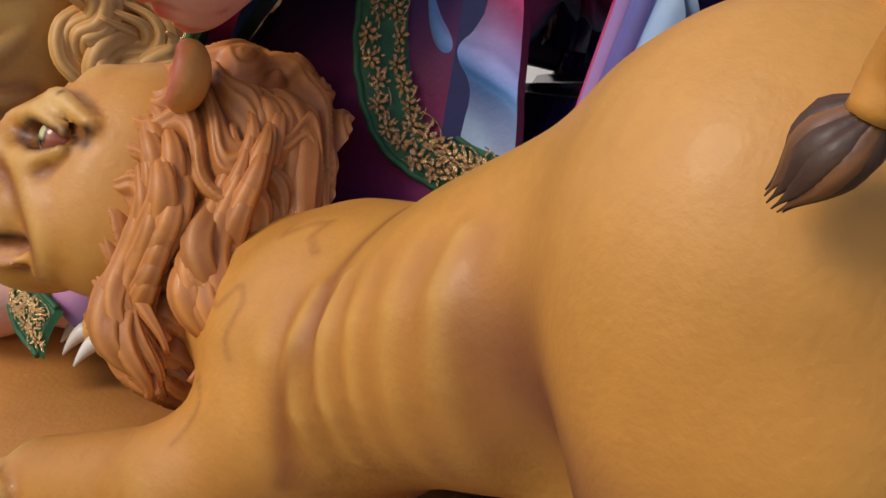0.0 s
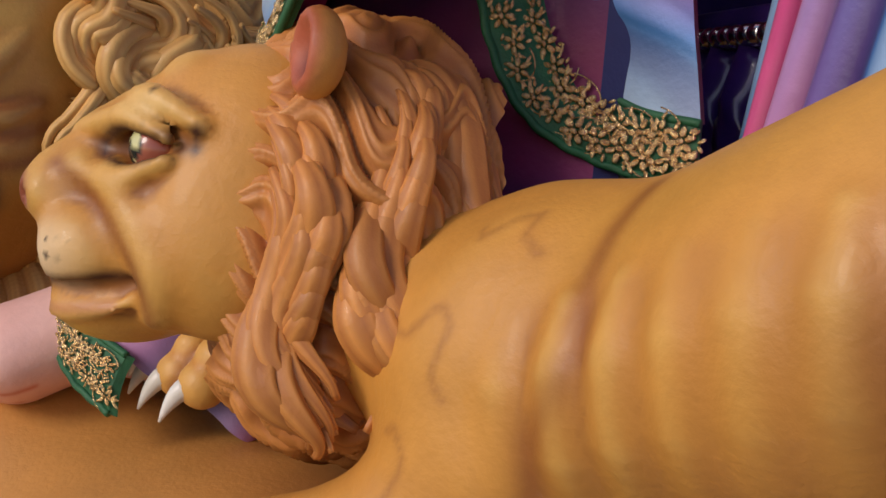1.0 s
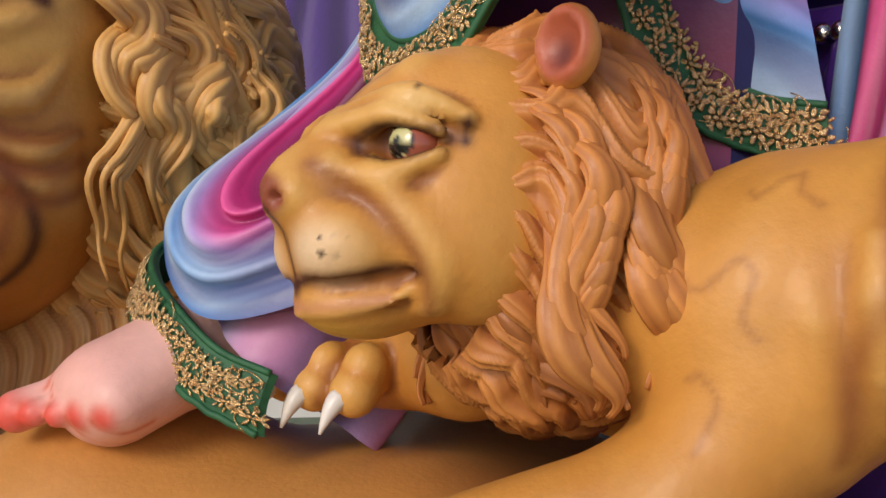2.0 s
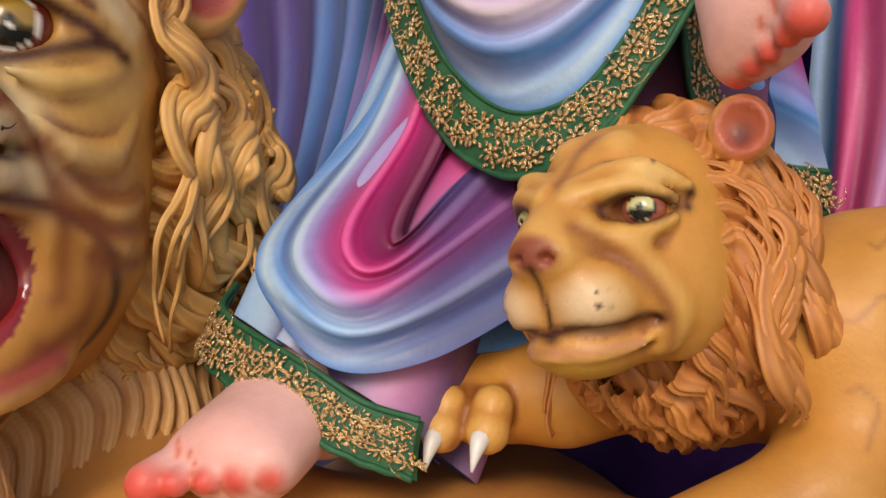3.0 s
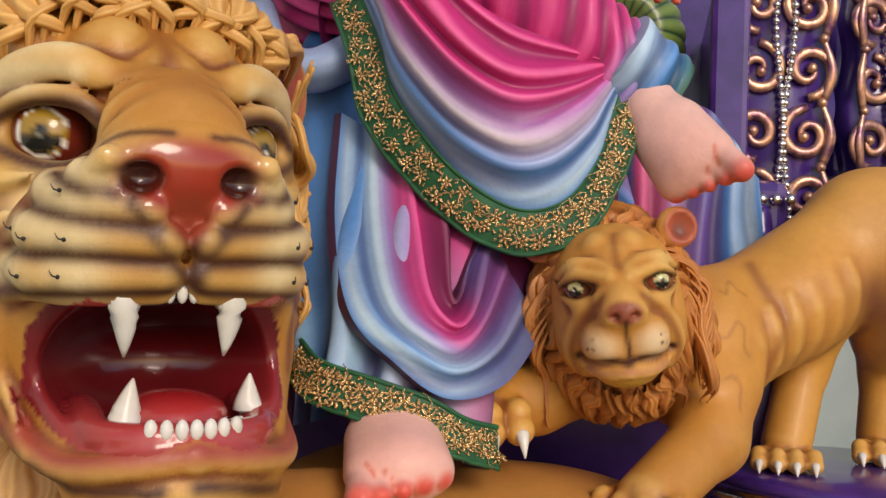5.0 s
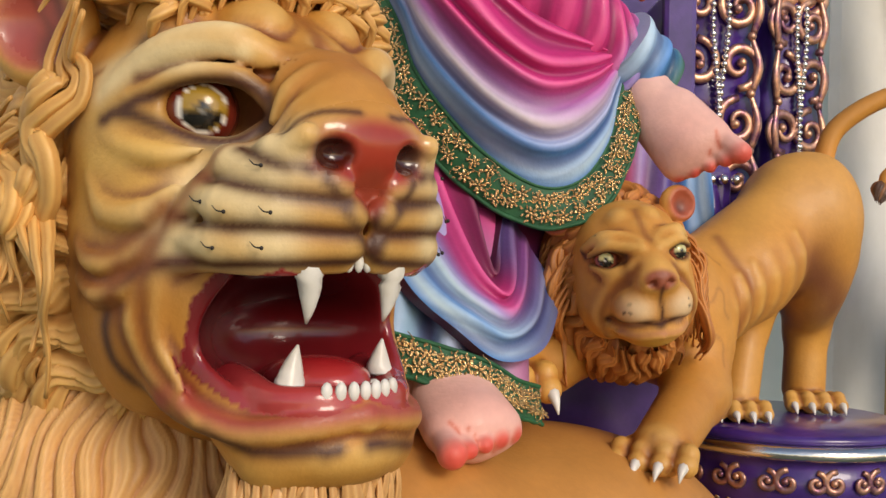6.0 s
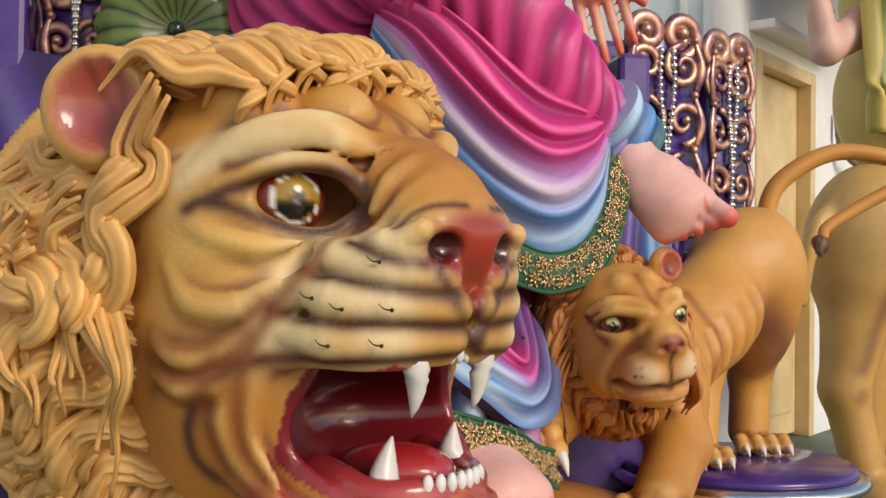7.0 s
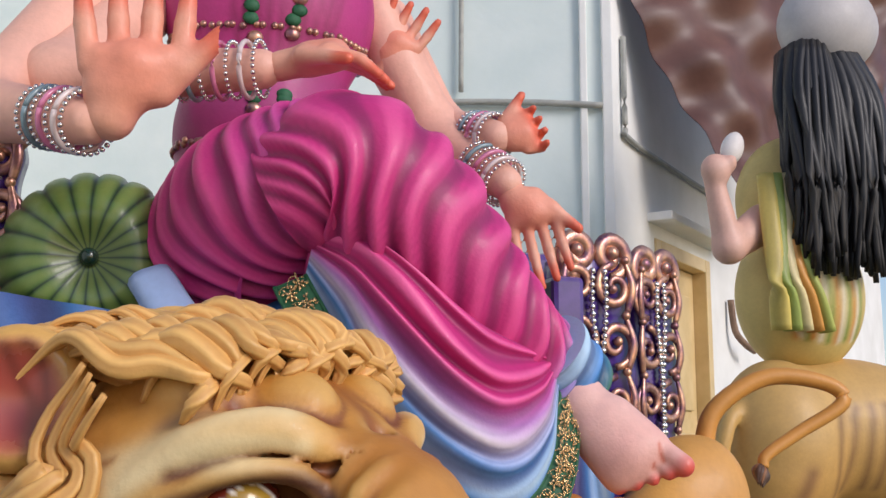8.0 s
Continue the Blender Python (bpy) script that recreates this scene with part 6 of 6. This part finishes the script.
def bolster(c, axis, r, length, label):
    """A round cushion with stitched ribs that run into a button at its end."""
    m = frame_of(c, axis)
    P = Piece()
    n, k = 50, 120
    t = np.linspace(0, math.pi, n)[:, None]
    a = np.linspace(0, 2 * math.pi, k, endpoint=False)[None, :]
    rib = np.abs(np.sin(a * 10)) ** 0.5
    rad = r * np.sin(t) ** 0.75 * (1 - 0.05 * (1 - rib) * np.sin(t) ** 0.3)
    dimple = 0.035 * np.exp(-(np.minimum(t, math.pi - t) / 0.25) ** 2)
    x = np.cos(t) * (length / 2) * np.ones_like(a) - np.sign(np.cos(t)) * dimple
    V = np.stack([x, rad * np.cos(a), rad * np.sin(a)], -1)
    # rib grooves and sunken ends darkened: crease shade put into the green
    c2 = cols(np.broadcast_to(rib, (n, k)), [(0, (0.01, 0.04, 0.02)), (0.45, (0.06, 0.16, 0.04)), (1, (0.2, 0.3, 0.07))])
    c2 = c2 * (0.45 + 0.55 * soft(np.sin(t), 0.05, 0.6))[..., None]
    M = np.array(m)
    V = V.reshape(-1, 3) @ M[:3, :3].T + M[:3, 3]
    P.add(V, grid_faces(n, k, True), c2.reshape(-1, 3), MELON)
    ob = tagged(new("bolster_cushion", None), label, "cushion", "bolster cushions on the throne")
    piece_part("cover", P, ob)
    P = Piece()
    b = m @ Vector((length / 2 - 0.03, 0, 0))
    a2, q = ball(tuple(b), (0.016,) * 3, 14, 10)
    P.add(a2, q, (0.01, 0.03, 0.02), GLOSS)
    piece_part("button", P, ob, "dark button")


bolster((0.2, 1.67, 1.47), (-0.95, 0.05, -0.02), 0.168, 0.34, "green ribbed bolster cushion with a sunken button, behind the lion")
bolster((0.43, 0.985, 1.45), (-0.95, -0.2, 0.05), 0.148, 0.3, "green ribbed bolster cushion beside the statue's ankle")

# cloth laid over the front of the seat
P = Piece()


def pleats(P, top, bottom, stops, n, amp, out):
    nu, nv = 160, 40
    A, B = smooth_path(top, nu - 1), smooth_path(bottom, nu - 1)
    v = np.linspace(0, 1, nv)[None, :]
    u = np.linspace(0, 1, nu)[:, None]
    w = np.sin(2 * math.pi * n * (u + 0.03 * np.sin(5 * v + 7 * u)) + 0.8 * v)
    S = A[:, None] * (1 - v[..., None]) + B[:, None] * v[..., None] + np.array(out) * (amp * w * (0.3 + 0.7 * v))[..., None]
    c = cols(np.broadcast_to(u + 0.04 * w, (nu, nv)), stops)
    # shade in the pleat troughs and light on the crests, set by colour
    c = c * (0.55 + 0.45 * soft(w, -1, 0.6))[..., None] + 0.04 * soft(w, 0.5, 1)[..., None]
    f = grid_faces(nu, nv)
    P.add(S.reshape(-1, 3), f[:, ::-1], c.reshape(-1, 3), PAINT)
    P.add(S.reshape(-1, 3) - np.array(out) * 0.012, f, c.reshape(-1, 3) * 0.7, PAINT)


pleats(P, [(0.0, 2.6, 1.5), (0.12, 2.1, 1.45), (0.02, 1.66, 1.38), (-0.02, 1.5, 1.36), (-0.04, 1.4, 1.36)], [(-0.05, 2.6, 0.6), (0.05, 2.1, 0.7), (-0.06, 1.68, 0.7), (-0.14, 1.5, 0.72), (-0.18, 1.38, 0.75)], [(0, (0.05, 0.018, 0.18)), (0.35, (0.06, 0.025, 0.2)), (0.5, BLUE), (0.6, (0.16, 0.14, 0.4)), (0.75, (0.35, 0.05, 0.25)), (0.88, (0.2, 0.2, 0.5)), (1, BLUE)], 13, 0.016, (-1, 0, 0))
a, q, _ = tube(smooth_path([(-0.02, 1.58, 1.42), (-0.1, 1.52, 1.33), (-0.13, 1.44, 1.3), (-0.1, 1.36, 1.34)], 24), [0.035] * 25, 20, 0.12, 3)
P.add(a, q, (0.3, 0.42, 0.68), PAINT)
tagged(new("seat_cloth", P.mesh("seat_cloth")), "pleated purple and blue painted cloth draped over the throne front", "cloth", "cloths on the throne")
P = Piece()
pleats(P, [(0.15, 0.975, 1.29), (0.135, 0.9, 1.3), (0.135, 0.8, 1.275), (0.15, 0.715, 1.16)], [(0.125, 0.97, 0.88), (0.1, 0.9, 0.88), (0.1, 0.8, 0.9), (0.125, 0.7, 0.98)], [(0, LBLUE), (0.16, BLUE), (0.28, PINK), (0.42, LPINK), (0.52, LILAC), (0.66, (0.12, 0.06, 0.3)), (0.8, BLUE), (0.92, LBLUE), (1, BLUE)], 5, 0.01, (-0.95, -0.3, 0))
tagged(new("seat_cloth", P.mesh("seat_cloth")), "pleated pink and pale blue painted cloth hanging below the raised foot", "cloth", "cloths on the throne")

ped = tagged(new("pedestal", None), "round purple pedestal with a silver rim and gold scroll frieze", "pedestal")
PC = (0.15, 0.56, 0)
turn_part("drum", [(0.22, FLOOR), (0.25, FLOOR + 0.03), (0.25, 0.3), (0.21, 0.36), (0.21, 0.52), (0.235, 0.56), (0.235, 0.625)], PURPLE, ped, PC)
turn_part("rim", [(0.236, 0.6255), (0.252, 0.628), (0.259, 0.638), (0.252, 0.649), (0.236, 0.652)], SILVER, ped, PC, label="silver rim")
turn_part("top_disc", [(0.234, 0.6525), (0.234, 0.662), (0.226, 0.668), (0.05, 0.67)], PURPLE, ped, PC)
for i in range(18):
    t = 2 * math.pi * i / 18
    P = Piece()
    e1, e2 = np.array((-math.sin(t), math.cos(t), 0)), np.array((0, 0, 1.0))
    o = np.array((math.cos(t), math.sin(t), 0))
    c = np.array(PC) + o * 0.238 + np.array((0, 0, 0.588))
    scroll(P, spiral(c + e1 * 0.014, 0.022, 1.2, 1.5, e1, e2, 18), 0.0055, o)
    scroll(P, spiral(c - e1 * 0.02, 0.02, -1.2, 1.5, e1, e2, 18), 0.005, o)
    piece_part("frieze_scroll", P, ped, "gold scroll")
P = Piece()
for i in range(60):
    t = 2 * math.pi * i / 60
    a, q = ball((PC[0] + 0.22 * math.cos(t), PC[1] + 0.22 * math.sin(t), 0.545), (0.008,) * 3, 8, 6)
    P.add(a, q, (1, 1, 1), SILVER)
tagged(piece_part("bead_ring", P, ped, "ring of silver beads"), kind="stuff")
# ---- second statue group further back ----
def back_lion():
    P = Piece()
    k = Clay((1.3, -1.9, 0.1), (2.5, -0.3, 1.9), 0.016)
    k.ell((1.95, -1.15, 1.2), (0.3, 0.52, 0.3), 0.05)
    k.ell((1.85, -0.8, 1.15), (0.24, 0.24, 0.33), 0.06)
    k.cap((1.8, -0.74, 1.0), (1.78, -0.66, 0.62), 0.15, 0.09, 0.06)
    k.cap((1.78, -0.66, 0.62), (1.76, -0.74, 0.28), 0.085, 0.075, 0.04)
    k.ell((1.72, -0.76, 0.23), (0.13, 0.1, 0.08), 0.03)
    k.cap((2.05, -0.9, 0.95), (2.1, -0.95, 0.28), 0.12, 0.075, 0.05)
    k.ell((2.05, -0.95, 0.23), (0.13, 0.1, 0.08), 0.03)
    k.cap((2.0, -1.6, 1.0), (2.0, -1.65, 0.24), 0.13, 0.09, 0.05)
    k.rope([(1.8, -0.62, 1.3), (1.76, -0.54, 1.24), (1.76, -0.5, 1.12), (1.78, -0.48, 0.95)], 0.03, 0.02)
    v, f = k.skin()
    c = Coat(v, (0.56, 0.31, 0.08))
    c.mix((0.6, 0.4, 0.14), 0.6 * soft(v[:, 2], 0.9, 1.3))
    for i in range(6):
        c.line((0.18, 0.08, 0.03), [(1.66, -0.95 - 0.07 * i, 1.3), (1.64, -0.93 - 0.07 * i, 1.1), (1.7, -0.93 - 0.07 * i, 0.96)], 0.02, 0.7)
    c.line((0.16, 0.06, 0.03), [(1.65, -0.78, 1.05), (1.66, -0.72, 0.85), (1.7, -0.68, 0.7)], 0.03, 0.7)
    c.spot((0.3, 0.12, 0.05), (1.7, -0.68, 0.6), (0.05, 0.04, 0.04), 0.8, 0.8)
    P.add(v, f, c.c, PAINT)
    return P.mesh("lion_statue")


tagged(new("lion_statue", back_lion()), "dull ochre lion statue standing behind, carrying a seated figure", "lion statue")


def rider():
    P = Piece()
    k = Clay((1.3, -1.7, 1.2), (2.4, -0.35, 3.0), 0.016)
    k.ell((1.95, -1.0, 1.75), (0.24, 0.26, 0.32), 0.05)
    k.ell((1.98, -1.02, 2.15), (0.2, 0.25, 0.28), 0.05)
    v, f = k.skin()
    c = Coat(v, (0.62, 0.48, 0.16))
    for i in range(12):
        c.line(((0.6, 0.25, 0.04), (0.75, 0.7, 0.55), (0.2, 0.3, 0.05))[i % 3], [(1.68, -0.78 - 0.04 * i, 1.5), (1.66, -0.8 - 0.035 * i, 1.75), (1.72, -0.86 - 0.02 * i, 2.0)], 0.014, 0.9)
    P.add(v, f, c.c, PAINT)
    # sash that falls from the shoulder
    for i in range(5):
        a, q, h = tube(smooth_path([(1.78 - 0.01 * i, -0.76 - 0.03 * i, 2.2), (1.72, -0.73 - 0.03 * i, 2.0), (1.68, -0.72 - 0.04 * i, 1.75), (1.7, -0.74 - 0.05 * i, 1.58)], 20), [0.035] * 21, 12, 0.1, 2, 0.7)
        # groove shade put into the sash colours, ridges lifted
        P.add(a, q, np.array(((0.62, 0.5, 0.12), (0.3, 0.38, 0.08), (0.7, 0.6, 0.3), (0.6, 0.28, 0.05), (0.4, 0.45, 0.1))[i]) * (0.7 + 0.4 * h)[:, None], PAINT)
    # arm, raised fist with a pale shell
    k = Clay((1.5, -0.9, 1.7), (2.1, -0.35, 2.5), 0.01)
    k.cap((1.85, -0.78, 2.02), (1.78, -0.58, 1.9), 0.08, 0.06, 0.03)
    k.cap((1.78, -0.58, 1.9), (1.78, -0.53, 2.14), 0.058, 0.04, 0.03)
    k.ell((1.77, -0.53, 2.2), (0.05, 0.06, 0.065), 0.02)
    k.ell((1.76, -0.58, 2.23), (0.04, 0.03, 0.04), 0.015)
    v, f = k.skin()
    P.add(v, f, (0.72, 0.44, 0.36), PAINT)
    a, q = ball((1.76, -0.6, 2.29), (0.04, 0.045, 0.07), 16, 10, (20, 0, 0))
    P.add(a, q, (0.82, 0.78, 0.76), PAINT)
    # long black hair down the back
    r3 = random.Random(3)
    for i in range(170):
        y0, x0 = r3.uniform(-1.2, -0.82), r3.uniform(1.62, 1.78)
        z1 = r3.uniform(1.78, 1.95)
        pts = [(x0 + 0.1, y0 * 0.6 - 0.42, 2.75), (x0 + 0.01, y0, 2.5), (x0 - 0.02 + r3.uniform(-0.02, 0.02), y0 + r3.uniform(-0.03, 0.03), 2.15), (x0, y0 + r3.uniform(-0.03, 0.03), z1)]
        a, q, h = tube(smooth_path(pts, 14), [0.026 * (1 - 0.6 * k2 / 14) for k2 in range(15)], 10, 0.15, 3)
        # strands darker in their grooves, shade set in the black itself
        P.add(a, q, np.array((0.012, 0.011, 0.012)) * (0.6 + 0.8 * h)[:, None], PAINT)
    a, q = ball((1.8, -1.1, 2.86), (0.16, 0.22, 0.2), 24, 16)
    P.add(a, q, (0.5, 0.48, 0.48), PAINT)
    return P.mesh("rider_statue")


tagged(new("rider_statue", rider()), "statue with long black hair and striped sash seated on the lion", "statue")

BLUEP = plain("blue_plastic", (0.03, 0.06, 0.2), (0.05, 0.09, 0.28), 0.35)
drum = tagged(new("plastic_drum", None), "dark blue plastic drum standing on the workshop floor", "drum")
turn_part("body", [(0.2, FLOOR), (0.23, FLOOR + 0.03), (0.23, 0.5), (0.24, 0.52), (0.23, 0.54), (0.23, 0.9), (0.21, 0.95), (0.2, 0.96)], BLUEP, drum, (2.5, -1.35, 0), 40)
turn_part("lid", [(0.195, 0.961), (0.19, 0.985), (0.05, 0.99)], BLUEP, drum, (2.5, -1.35, 0), 40)
tub = tagged(new("tub", None), "small white plastic tub on the floor beneath the statue", "tub")
turn_part("body", [(0.09, FLOOR), (0.11, FLOOR + 0.14), (0.115, FLOOR + 0.145), (0.105, FLOOR + 0.15)], TOOTH, tub, (1.7, -1.15, 0), 32)
